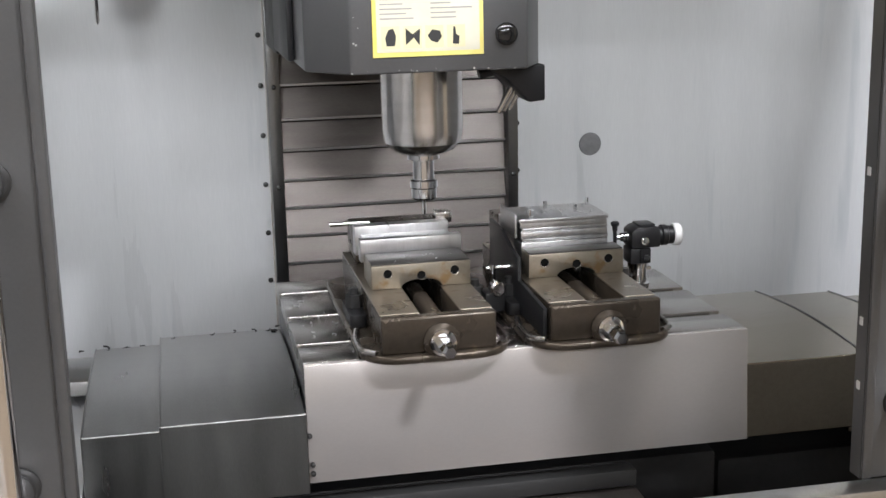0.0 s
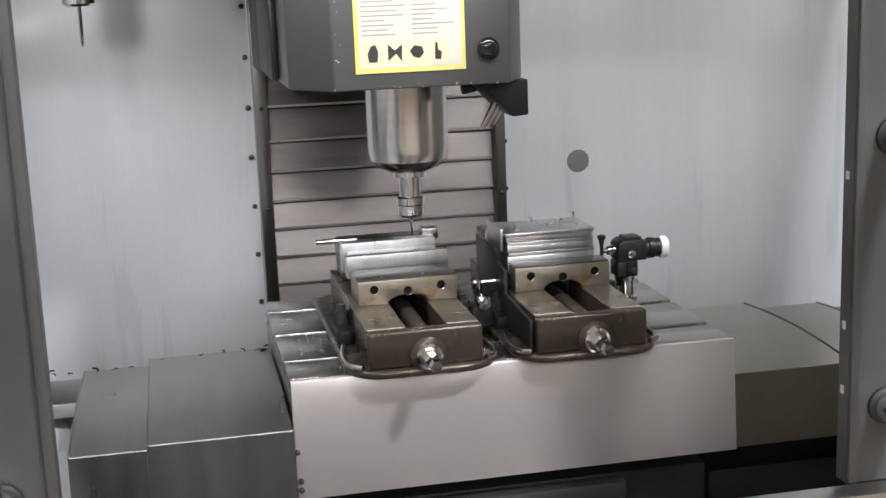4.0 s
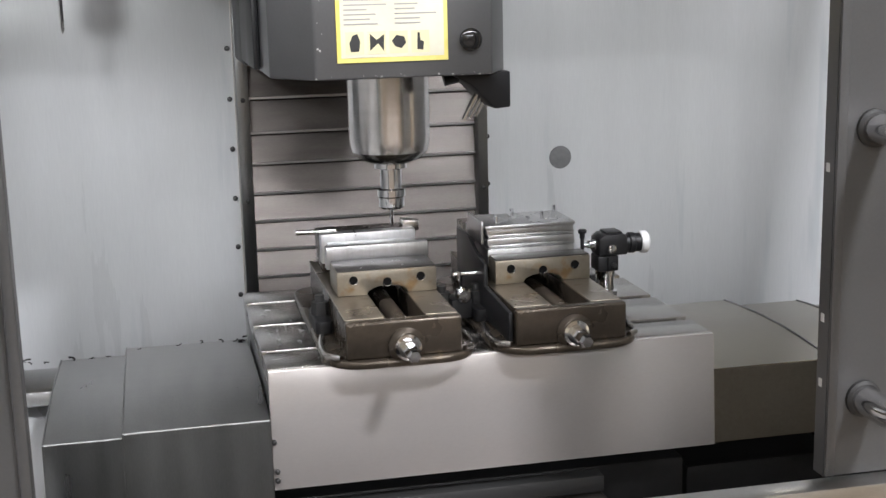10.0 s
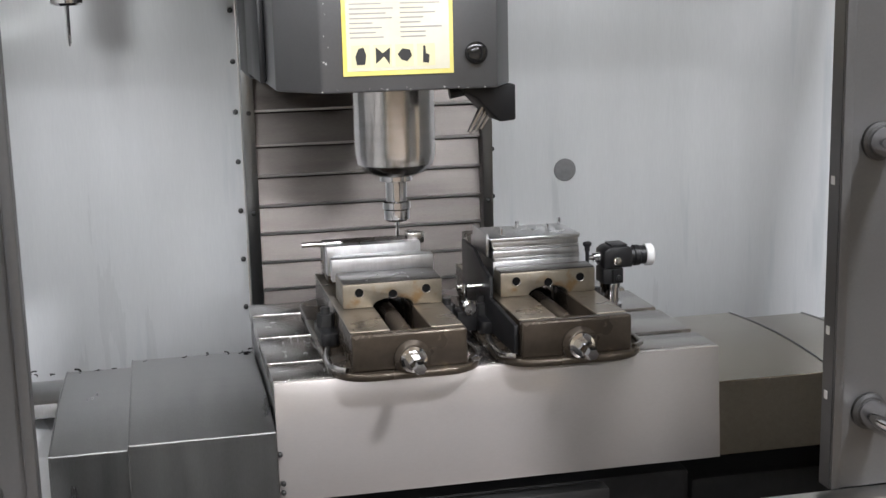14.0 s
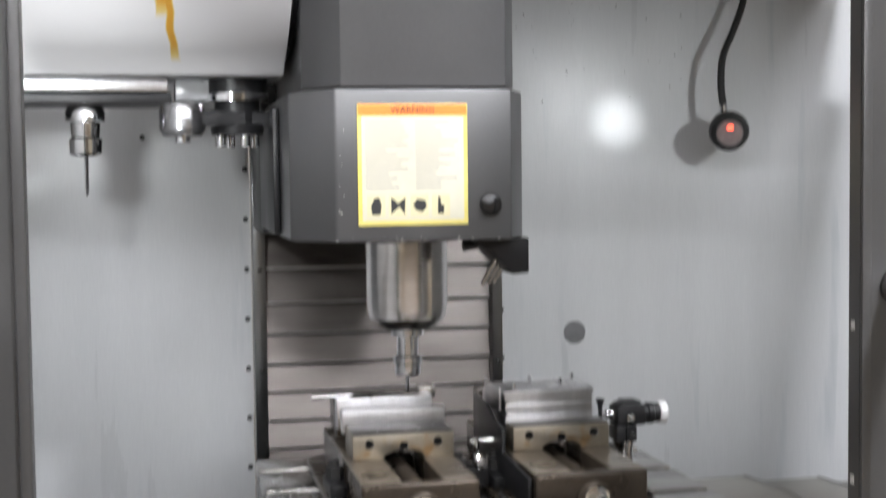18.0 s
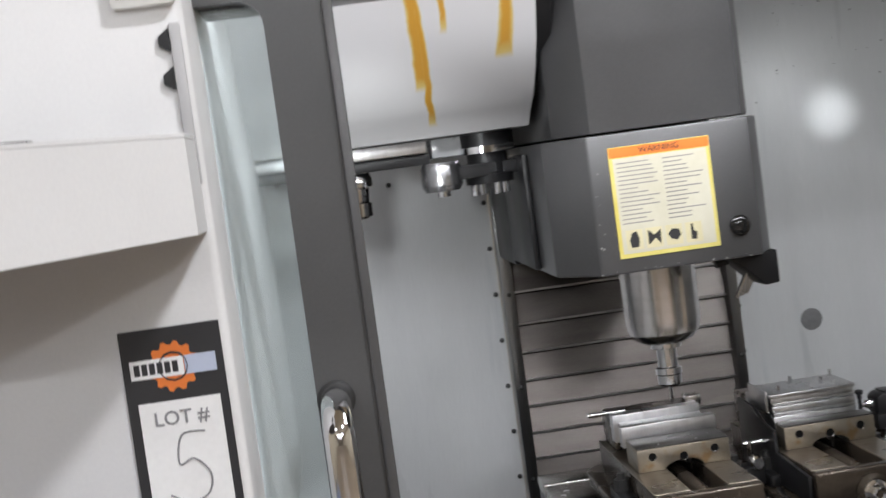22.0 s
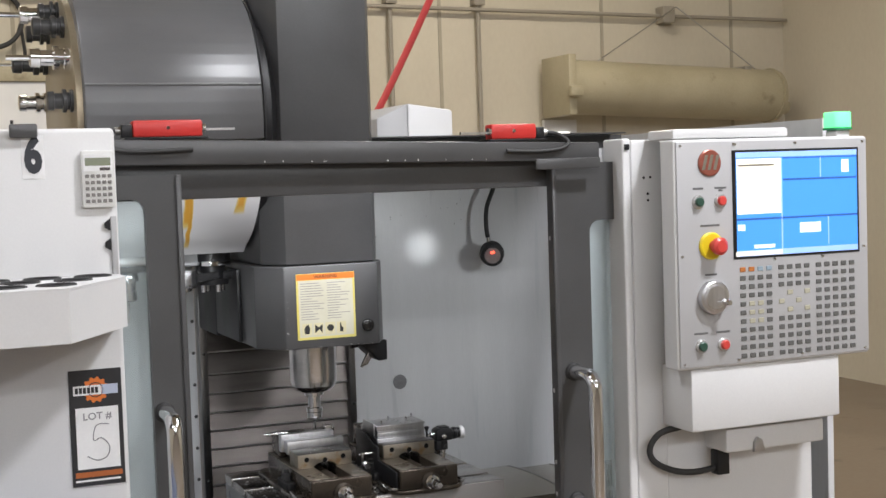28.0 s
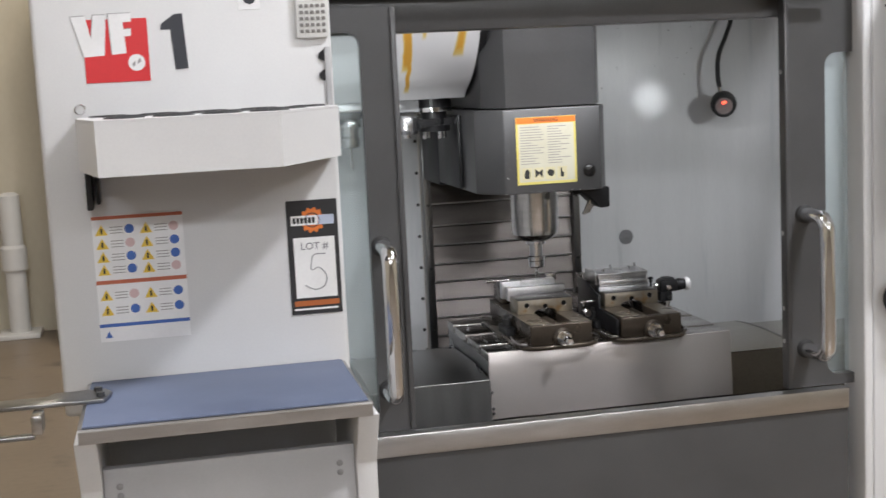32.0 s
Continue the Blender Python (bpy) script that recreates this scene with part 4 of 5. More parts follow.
for side in (-1, 1):
    a, b = ((-0.662, -0.582), (0.328, 0.42))[side > 0]
    door = thing("sliding_door", ((a + b) / 2, FY + 0.02, 0.85), "open dark grey sliding door with a window and chrome handle", "door", "sliding machine doors")
    if side < 0:
        x0, x1, inner = -1.05, b, rounded(-1.0, a, 0.89, 1.752, 0.03)
    else:
        x0, x1, inner = a, 0.80, rounded(b + 0.012, 0.76, 0.89, 1.66, 0.03)
    part("stile", window_frame(x0, x1, 0.865, 1.804, inner, FY + 0.012, FY + 0.036), grey_paint, door)
    if side < 0:
        part("edge_trim", box(nb(), b - 0.012, b, FY + 0.006, FY + 0.0118, 0.866, 1.803, 0.002), grey_paint, door)
    else:
        part("edge_trim", box(nb(), a, a + 0.012, FY + 0.006, FY + 0.0118, 0.866, 1.803, 0.002), grey_paint, door)
        for zc in (1.62, 1.24, 1.06, 0.98):
            part("paint_chip", box(nb(), a - 0.0012, a - 0.0002, FY + 0.022, FY + 0.029, zc - 0.005, zc + 0.005), white_paint, door)
    xs = (inner[0][0] - 0.002, max(p[0] for p in inner) + 0.002)
    pane = part("window_pane", box(nb(), min(p[0] for p in inner) - 0.004, xs[1], FY + 0.0365, FY + 0.0405, 0.882, max(p[1] for p in inner) + 0.008), glass, door)
    pane.visible_shadow = False
    hx = (-0.640, 0.376)[side > 0]
    h = part("handle", tube(nb(), [(hx, FY + 0.012, 1.285), (hx, FY - 0.06, 1.285), (hx, FY - 0.090, 1.27), (hx, FY - 0.097, 1.235), (hx, FY - 0.097, 1.01), (hx, FY - 0.090, 0.975), (hx, FY - 0.06, 0.96), (hx, FY + 0.012, 0.96)], 0.0175, 18, 5), chrome, door, "polished chrome tube handle")
    for zc in (1.285, 0.96):
        part("handle_foot", turn(nb(), (hx, FY + 0.0118, zc), (hx, FY + 0.004, zc), [(0, 0.0225), (0.6, 0.0225), (1, 0.019)], 22), rubber, h)

# interlock switches on the beam
for a, b, zc, m in ((-0.678, -0.526, beam_z(-0.69) + 0.0005, 1), (0.176, 0.298, beam_z(0.15) + 0.0005, -1)):
    sw = thing("interlock_switch", ((a + b) / 2, FY + 0.045, zc), "red door interlock switch with a cable on the beam", "switch", "door interlock switches")
    c = (a + b) / 2
    h = (b - a) / 2

    def sx_box(u0, u1, *rest):
        x0, x1 = sorted((c + m * u0, c + m * u1))
        return box(nb(), x0, x1, *rest)

    part("base_plate", sx_box(-h - 0.02, h + 0.01, FY + 0.012, FY + 0.075, zc, zc + 0.005, 0.001), black, sw)
    part("body", sx_box(-h, h, FY + 0.022, FY + 0.062, zc + 0.0052, zc + 0.042, 0.005), red_plastic, sw, "red plastic switch body")
    part("body_screw", turn(nb(), (c, FY + 0.0221, zc + 0.025), (c, FY + 0.0195, zc + 0.025), [(0, 0.005), (1, 0.003)], 12), chrome, sw)
    part("end_cap", sx_box(-h - 0.024, -h - 0.0005, FY + 0.026, FY + 0.058, zc + 0.0052, zc + 0.034, 0.003), black, sw)
    part("cable_gland", rod(nb(), (c - m * (h + 0.024), FY + 0.042, zc + 0.02), (c - m * (h + 0.036), FY + 0.042, zc + 0.02), 0.009, 14), steel, sw)
    part("end_screw", rod(nb(), (c + m * (h - 0.0005), FY + 0.03, zc + 0.024), (c + m * (h + 0.007), FY + 0.03, zc + 0.024), 0.009), chrome, sw)
    part("key", sx_box(h + 0.0075, h + 0.075, FY + 0.036, FY + 0.046, zc + 0.019, zc + 0.024), steel, sw)
    pts = [(-h - 0.034, 0.042, 0.02), (-h - 0.062, 0.03, 0.015), (-h - 0.074, -0.004, -0.006), (-h - 0.045, -0.008, -0.022), (-h + 0.02, -0.008, -0.027), (h * 0.6, -0.008, -0.024)]
    part("lead", tube(nb(), [(c + m * u, FY + v, zc + w) for u, v, w in pts], 0.005, 8), rubber, sw)
# white drip marks along the beam's lower edge
rng = random.Random(8)
for k in range(12):
    cx = rng.uniform(-0.45, 0.4)
    part("paint_chip", box(nb(), cx, cx + rng.uniform(0.001, 0.004), FY - 0.0006, FY - 0.0001, 1.830 - 0.0151 * (cx + 0.735), 1.832 - 0.0151 * (cx + 0.735) + rng.uniform(0, 0.002)), white_paint, bf)

# ---- left cabinet ----
stand(-0.098, -0.013, 0.0, 0.963)
CF = -0.60
cab = thing("electrical_cabinet", (-1.03, -0.2, 0), "white painted machine side cabinet with signs and a holed tool tray", "cabinet")
part("body", box(nb(), -1.325, -0.735, CF, 0.5, 1.0, 1.906, 0.010, 3), white_paint, cab)
part("lower_body", box(nb(), -1.30, -0.75, CF + 0.02, 0.5, 0.05, 0.9995), white_paint, cab)
for a, b in ((-1.285, -1.245), (-0.775, -0.735)):
    part("post", prism(nb(), [(CF - 0.001, 0.03), (CF - 0.001, 1.039), (-0.967, 1.039), (-0.90, 0.93), (-0.90, 0.03)], "x", a, b, 0.003), white_paint, cab)
lp = part("lower_panel", box(nb(), -1.2445, -0.7755, -0.885, -0.86, 0.03, 0.965, 0.003), pendant_face, cab, "pale grey lower door panel")
for cx in (-1.215, -0.805):
    for dz in (0, 0.018):
        part("latch_screw", turn(nb(), (cx, -0.8851, 0.93 - dz), (cx, -0.888, 0.93 - dz), [(0, 0.0065), (0.6, 0.006), (1, 0.0035)], 14), plain("dull_zinc", (0.26, 0.26, 0.26), 0.5), lp)
part("shelf", prism(nb(), [(CF - 0.001, 1.028), (CF - 0.001, 1.066), (-0.972, 1.066), (-0.976, 1.062), (-0.976, 1.040), (-0.970, 1.040), (-0.970, 1.058), (CF - 0.01, 1.058)], "x", -1.275, -0.748, 0.0), steel, cab, "steel shelf edge")
part("mat", box(nb(), -1.268, -0.755, -0.968, CF - 0.004, 1.0665, 1.0705, 0.001), blue_mat, cab, "blue rubber mat")

# the tray with round holes
TR = [(-1.25, CF - 0.001), (-1.25, -0.70), (-1.205, -0.935), (-0.879, -0.935), (-0.742, -0.70), (-0.742, CF - 0.001)]
TZ0, TZ1 = 1.506, 1.606
HOLES = [(-1.19 + 0.098 * i, -0.645) for i in range(5)] + [(-1.141 + 0.098 * i, -0.733) for i in range(4)] + [(-1.155 + 0.088 * i, -0.845) for i in range(4)]


def holed_sheet(outline, holes, r, z0, z1):
    bm = nb()
    edges = []
    rings = [outline] + [[(x + r * math.cos(2 * math.pi * k / 20), y + r * math.sin(2 * math.pi * k / 20)) for k in range(20)] for x, y in holes]
    for pts in rings:
        vs = [bm.verts.new((p[0], p[1], z1)) for p in pts]
        edges += [bm.edges.new((vs[i], vs[(i + 1) % len(vs)])) for i in range(len(vs))]
    fs = bmesh.ops.triangle_fill(bm, use_beauty=True, edges=edges)["geom"]
    ext = bmesh.ops.extrude_face_region(bm, geom=[f for f in fs if isinstance(f, bmesh.types.BMFace)])
    bmesh.ops.translate(bm, verts=[v for v in ext["geom"] if isinstance(v, bmesh.types.BMVert)], vec=(0, 0, z0 - z1))
    bmesh.ops.recalc_face_normals(bm, faces=bm.faces)
    return bm


tray = part("tray_top", holed_sheet(TR, HOLES, 0.035, TZ1 - 0.004, TZ1), white_paint, cab, "white holed tool tray")
for p, q in zip(TR, TR[1:]):
    d = Vector((q[0] - p[0], q[1] - p[1], 0)).normalized() * 0.0015
    n = Vector((d.y, -d.x, 0)).normalized() * 0.003
    pts = [(p[0], p[1]), (q[0], q[1]), (q[0] + n.x * -1, q[1] + n.y * -1), (p[0] - n.x, p[1] - n.y)]
    part("tray_side", prism(nb(), pts, "z", TZ0, TZ1 - 0.0045), white_paint, tray)
part("tray_floor", prism(nb(), [(-1.0 + (x + 1.0) * 0.975, CF - 0.002 + (y - CF) * 0.97) for x, y in TR], "z", TZ0 + 0.001, TZ0 + 0.004), plain("tray_floor_grey", (0.14, 0.14, 0.14), 0.5), tray)
for hx, hy in HOLES:
    bm = nb()
    ring = [(hx + 0.035 * math.cos(2 * math.pi * k / 20), hy + 0.035 * math.sin(2 * math.pi * k / 20)) for k in range(21)]
    part("hole_rim", tube(bm, [(x, y, TZ1 + 0.0005) for x, y in ring], 0.0028, 6, 1), rubber, tray)
part("bracket", box(nb(), -1.244, -1.232, -0.66, CF - 0.001, 1.425, 1.5055, 0.002), black, cab)
part("bracket", box(nb(), -1.226, -1.218, -0.65, CF - 0.001, 1.435, 1.5055, 0.002), black, cab)
part("ring_hook", tube(nb(), [(-1.245 + 0.010 * math.cos(radians(q)), CF - 0.004, 1.622 + 0.010 * math.sin(radians(q))) for q in range(0, 361, 40)], 0.0014, 6, 2), chrome, cab)
part("corner_guard", box(nb(), -0.752, -0.740, CF - 0.006, CF - 0.0005, 1.555, 1.725, 0.002), pendant_face, cab)
for zc in (1.708, 1.668):
    part("latch", prism(nb(), [(-0.755, zc - 0.012), (-0.7525, zc - 0.012), (-0.7525, zc + 0.012), (-0.764, zc + 0.004), (-0.764, zc - 0.006)], "y", CF - 0.005, CF - 0.0005), black, cab)
part("cap_screw", turn(nb(), (-1.055, CF, 1.874), (-1.055, CF - 0.006, 1.876), [(0, 0.006), (1, 0.004)], 10), black, cab)
sp = part("side_plate", prism(nb(), [(-1.44, -0.80), (-1.235, -0.80), (-1.222, -0.74), (-1.235, -0.71), (-1.33, -0.71), (-1.345, -0.735), (-1.44, -0.735)], "z", 1.0712, 1.079, 0.0015), cover_steel, cab, "grey steel bracket plate bolted to the shelf")
for bx, by in ((-1.242, -0.775), (-1.248, -0.728)):
    part("bolt", turn(nb(), (bx, by, 1.079), (bx, by, 1.087), [(0, 0.008), (1, 0.0075)], 6), screw_dark, sp, smooth=0)
part("side_strip", box(nb(), -1.45, -1.36, -0.86, -0.835, 1.028, 1.036, 0.002), cover_steel, sp)
part("strip_web", box(nb(), -1.365, -1.345, -0.86, -0.80, 1.036, 1.0712, 0.002), ground_steel, sp)

# machine badge and numbers
badge_red = plain("badge_red", (0.62, 0.03, 0.035), 0.35)
badge_white = plain("badge_white", (0.80, 0.80, 0.80), 0.35)
digit_black = plain("digit_black", (0.03, 0.032, 0.04), 0.4)
part("badge_square", box(nb(), -1.228, -1.103, CF - 0.0016, CF - 0.0004, 1.673, 1.797), badge_red, cab, "red square badge")
bw = CF - 0.0024


def badge(pts, y0, y1, dx=0.0, dz=0.0):
    """A flat badge shape from a 3 x 3 unit drawing whose red square is 2.95 wide."""
    return prism(nb(), [(-1.228 + (u - 3.35) * 0.0424 + dx, 1.797 - (v - 0.75) * 0.0424 + dz) for u, v in pts], "y", y0, y1)


letter_v = [(2.85, 0.60), (3.50, 0.58), (3.72, 1.65), (3.86, 0.55), (4.45, 0.55), (4.28, 2.42), (3.35, 2.47)]
letter_f = [(4.55, 0.52), (5.60, 0.50), (5.58, 0.90), (5.20, 0.92), (5.22, 1.25), (5.55, 1.22), (5.55, 1.55), (5.24, 1.58), (5.28, 2.35), (4.62, 2.40)]
badge_edge = plain("badge_outline_grey", (0.30, 0.29, 0.29), 0.5)
for letter in (letter_v, letter_f):
    part("badge_outline", badge(letter, bw + 0.0003, bw + 0.0007, -0.0016, 0.0014), badge_edge, cab)
    part("badge_letter", badge(letter, bw - 0.0002, bw + 0.0002), badge_white, cab)
part("badge_disc", turn(nb(), (-1.128, CF - 0.0017, 1.710), (-1.128, CF - 0.0025, 1.710), [(0, 0.0165), (1, 0.0162)], 28), badge_white, cab)
for sgn in (-1, 1):
    part("badge_bar", prism(nb(), [(-1.128 + sgn * u, 1.710 + sgn * v) for u, v in ((0.001, -0.004), (0.009, 0.002), (0.007, 0.009), (0.003, 0.005))], "y", CF - 0.003, CF - 0.0026), badge_edge, cab)
part("badge_digit", badge([(6.60, 1.32), (6.64, 1.05), (7.28, 0.62), (7.65, 0.60), (7.78, 3.18), (7.18, 3.22), (7.06, 1.33)], CF - 0.0018, CF - 0.0004, 0.013), digit_black, cab, "black digit one")
part("number_sticker", box(nb(), -0.920, -0.876, CF - 0.0012, CF - 0.0004, 1.806, 1.893), badge_white, cab)
words("number_six", "6", 0.098, (-0.898, CF - 0.0018, 1.851), digit_black, cab, sx=0.68, bold=0.05)

mg = thing("magnet_clip", (-0.915, CF - 0.012, 1.90), "dark grey magnet clip on the cabinet's top edge", "clip")
part("body", box(nb(), -0.942, -0.888, CF - 0.018, CF - 0.0035, 1.888, 1.916, 0.004), grey_paint, mg)
part("pin", rod(nb(), (-0.936, CF - 0.01, 1.916), (-0.936, CF - 0.01, 1.923), 0.003), black, mg)

# calculator stuck to the cabinet
calc = thing("calculator", (-0.773, CF - 0.012, 1.76), "pale grey pocket calculator stuck to the cabinet", "calculator")
calc_grey = plain("calculator_grey", (0.70, 0.70, 0.68), 0.4)
CX0, CX1, CZ0, CZ1 = -0.806, -0.740, 1.744, 1.860
part("case", prism(nb(), rounded(CX0, CX1, CZ0, CZ1, 0.006, 4), "y", CF - 0.013, CF - 0.0005, 0.0015), calc_grey, calc)
part("faceplate", box(nb(), CX0 + 0.004, CX1 - 0.004, CF - 0.0138, CF - 0.0132, CZ1 - 0.042, CZ1 - 0.007), badge_white, calc)
part("display", box(nb(), CX0 + 0.007, CX1 - 0.008, CF - 0.0144, CF - 0.0139, CZ1 - 0.031, CZ1 - 0.015), plain("lcd_green", (0.24, 0.26, 0.19), 0.25), calc, "grey-green display")
part("solar_cell", box(nb(), CX1 - 0.030, CX1 - 0.009, CF - 0.0144, CF - 0.0139, CZ1 - 0.041, CZ1 - 0.035), plain("solar_brown", (0.07, 0.06, 0.06), 0.3), calc)
key_grey = plain("key_grey", (0.22, 0.21, 0.20), 0.5)
for r in range(5):
    for c in range(5):
        kx, kz = CX0 + 0.0105 + c * 0.0112, CZ1 - 0.052 - r * 0.0127
        part("key", box(nb(), kx - 0.004, kx + 0.004, CF - 0.0155, CF - 0.0132, kz - 0.0036, kz + 0.0036, 0.001, 1), key_grey, calc)

# lot card
lot = thing("lot_card", (-0.80, CF - 0.002, 1.29), "black lot card with an orange gear and a handwritten five", "sign")
card_black, card_orange = plain("card_black", (0.025, 0.025, 0.027), 0.4), plain("card_orange", (0.72, 0.19, 0.035), 0.45)
card_white, pencil = plain("card_white", (0.80, 0.80, 0.79), 0.5), plain("pencil_grey", (0.25, 0.25, 0.26), 0.6)
LX0, LX1, LZ0, LZ1 = -0.851, -0.745, 1.172, 1.412
part("card", box(nb(), LX0, LX1, CF - 0.003, CF - 0.0005, LZ0, LZ1, 0.0006, 1), card_black, lot)
gc = (-0.798, 1.370)
gear = []
for k in range(48):
    r = 0.027 if (k // 2) % 2 else 0.023
    gear.append((gc[0] + r * math.cos(2 * math.pi * k / 48), gc[1] + r * math.sin(2 * math.pi * k / 48)))
part("gear", prism(nb(), gear, "y", CF - 0.0036, CF - 0.0031), card_orange, lot, "orange gear emblem")
part("gear_ring", tube(nb(), [(gc[0] + 0.015 * math.cos(radians(q)), CF - 0.0037, gc[1] + 0.015 * math.sin(radians(q))) for q in range(0, 361, 30)], 0.0012, 6, 1), card_black, lot)
part("emblem_bar", box(nb(), LX0 + 0.008, LX0 + 0.064, CF - 0.0046, CF - 0.0040, 1.360, 1.380), card_white, lot)
part("emblem_bar", box(nb(), LX0 + 0.065, LX1 - 0.008, CF - 0.0046, CF - 0.0040, 1.360, 1.380), plain("card_blue", (0.45, 0.5, 0.62), 0.5), lot)
for k in range(6):
    part("emblem_mark", box(nb(), LX0 + 0.012 + k * 0.008, LX0 + 0.018 + k * 0.008, CF - 0.0051, CF - 0.0047, 1.364, 1.376), card_black, lot)
part("field", box(nb(), LX0 + 0.011, LX1 - 0.009, CF - 0.0036, CF - 0.0031, 1.207, 1.334), card_white, lot)
words("heading", "LOT #", 0.021, (-0.797, CF - 0.0041, 1.315), pencil, lot, depth=0.0003, bold=0.01)
part("handwritten_five", tube(nb(), [(-0.775, CF - 0.004, 1.298), (-0.800, CF - 0.004, 1.296), (-0.806, CF - 0.004, 1.266), (-0.790, CF - 0.004, 1.270), (-0.775, CF - 0.004, 1.252), (-0.780, CF - 0.004, 1.231), (-0.800, CF - 0.004, 1.224), (-0.820, CF - 0.004, 1.234)], 0.0011, 6, 6), pencil, lot, "pencilled digit five")
part("foot_band", box(nb(), LX0 + 0.006, LX1 - 0.006, CF - 0.0036, CF - 0.0031, 1.190, 1.201), plain("card_rust", (0.42, 0.12, 0.03), 0.5), lot)
part("foot_line", box(nb(), LX0 + 0.006, LX1 - 0.010, CF - 0.0036, CF - 0.0031, 1.181, 1.185), card_white, lot)

# safety sign
sign = thing("safety_sign", (-1.15, CF - 0.002, 1.28), "white safety sign with yellow triangles and blue discs", "sign")
SX0, SX1, SZ0, SZ1 = -1.242, -1.062, 1.150, 1.408
part("sheet", box(nb(), SX0, SX1, CF - 0.0018, CF - 0.0005, SZ0, SZ1), badge_white, sign)
tri_yellow, disc_blue, band_red = plain("triangle_yellow", (0.75, 0.52, 0.06), 0.5), plain("disc_blue", (0.05, 0.13, 0.42), 0.5), plain("band_rust", (0.45, 0.12, 0.06), 0.5)
part("band", box(nb(), SX0, SX1, CF - 0.0024, CF - 0.0019, SZ1 - 0.008, SZ1 - 0.001), band_red, sign)
part("band", box(nb(), SX0, SX1, CF - 0.0024, CF - 0.0019, 1.268, 1.276), band_red, sign)
part("band", box(nb(), SX0, SX1, CF - 0.0024, CF - 0.0019, 1.180, 1.187), disc_blue, sign)
fy = CF - 0.0024
for r, zc in enumerate((1.378, 1.350, 1.323, 1.297, 1.245, 1.214)):
    for c in (0, 1):
        tx = SX0 + 0.018 + c * 0.088
        part("triangle", prism(nb(), [(tx - 0.0125, zc - 0.010), (tx + 0.0125, zc - 0.010), (tx, zc + 0.012)], "y", fy, fy + 0.0005), tri_yellow, sign)
        part("triangle_mark", box(nb(), tx - 0.002, tx + 0.002, fy - 0.0005, fy - 0.0001, zc - 0.007, zc + 0.004), ink, sign)
        dx = SX0 + 0.073 + c * 0.088
        part("sign_disc", turn(nb(), (dx, fy + 0.0004, zc + 0.001), (dx, fy - 0.0002, zc + 0.001), [(0, 0.0095), (1, 0.0092)], 20), (disc_blue, plain("disc_pale", (0.62, 0.45, 0.45), 0.5))[(r + c) % 3 == 1], sign)
        for q in range(3):
            part("text_line", box(nb(), tx + 0.017, tx + 0.042, fy, fy + 0.0005, zc - 0.007 + q * 0.006, zc - 0.0055 + q * 0.006), grey_ink, sign)
part("emblem", prism(nb(), [(SX0 + 0.010, 1.158), (SX0 + 0.024, 1.158), (SX0 + 0.017, 1.172)], "y", fy, fy + 0.0005), disc_blue, sign)

# ---- right cabinet ----
stand(-0.067, -0.044, 0.0, 0.97)
hanger = solid("door_hanger", box(nb(), 0.24, 0.415, FY - 0.008, FY - 0.0005, 1.780, 1.806, 0.002), grey_paint, "dark grey hanger plate at the door's top", "hanger", "structure")
rc = thing("control_cabinet", (0.9, 0.0, 0), "white painted machine cabinet behind the control pendant", "cabinet")
part("body", box(nb(), 0.586, 1.04, FY - 0.002, FY + 0.085, 0.05, 1.842, 0.008, 3), white_paint, rc)
part("side_panel", box(nb(), 0.474, 0.4975, FY - 0.012, FY + 0.085, 0.05, 1.850, 0.006, 3), white_paint, rc)
fp = part("front_panel", box(nb(), 0.499, 0.5855, FY - 0.010, FY + 0.085, 0.05, 1.846, 0.005, 3), white_paint, rc)
part("black_plug", box(nb(), 0.479, 0.492, FY - 0.0165, FY - 0.0122, 1.822, 1.836, 0.001), black, rc)
for hx, hz in ((0.534, 1.752), (0.553, 1.753), (0.545, 1.712), (0.545, 1.696)):
    part("vent_hole", turn(nb(), (hx, FY - 0.0102, hz), (hx, FY - 0.0112, hz), [(0, 0.0035), (1, 0.0032)], 10), hole_shade_black, fp)
part("mount_rail", box(nb(), 0.70, 1.00, FY - 0.10, FY - 0.0025, 1.058, 1.118, 0.006), white_paint, rc)
part("rail_clamp", prism(nb(), [(0.775, 1.055), (0.81, 1.055), (0.80, 1.085), (0.788, 1.092), (0.778, 1.078)], "y", FY - 0.112, FY - 0.1005, 0.002), steel, rc)
part("cable", tube(nb(), [(0.60, FY - 0.05, 1.128), (0.545, FY - 0.04, 1.115), (0.518, FY - 0.035, 1.08), (0.53, FY - 0.035, 1.045), (0.58, FY - 0.04, 1.018), (0.64, FY - 0.045, 1.008), (0.70, FY - 0.045, 1.012)], 0.008, 10), rubber, rc)
part("cable_plug", box(nb(), 0.700, 0.735, FY - 0.062, FY - 0.028, 0.995, 1.057, 0.003), black, rc)

# ---- control pendant ----
pen = thing("control_pendant", (0.79, -0.6, 1.28), "grey control pendant with a lit blue screen and many keys", "control panel")
part("case", box(nb(), 0.532, 1.062, -0.625, -0.565, 1.285, 1.84, 0.006, 3), white_paint, pen)
face = part("face", box(nb(), 0.537, 1.058, -0.6300, -0.6255, 1.291, 1.834, 0.002), pendant_face, pen)
part("arm_box", box(nb(), 0.572, 0.98, -0.62, -0.485, 1.13, 1.2845, 0.006), white_paint, pen)
part("top_cover", box(nb(), 0.545, 0.86, -0.605, -0.49, 1.8425, 1.866, 0.006), white_paint, pen)
part("neck", box(nb(), 0.62, 0.98, -0.5645, -0.4875, 1.33, 1.80), white_paint, pen)
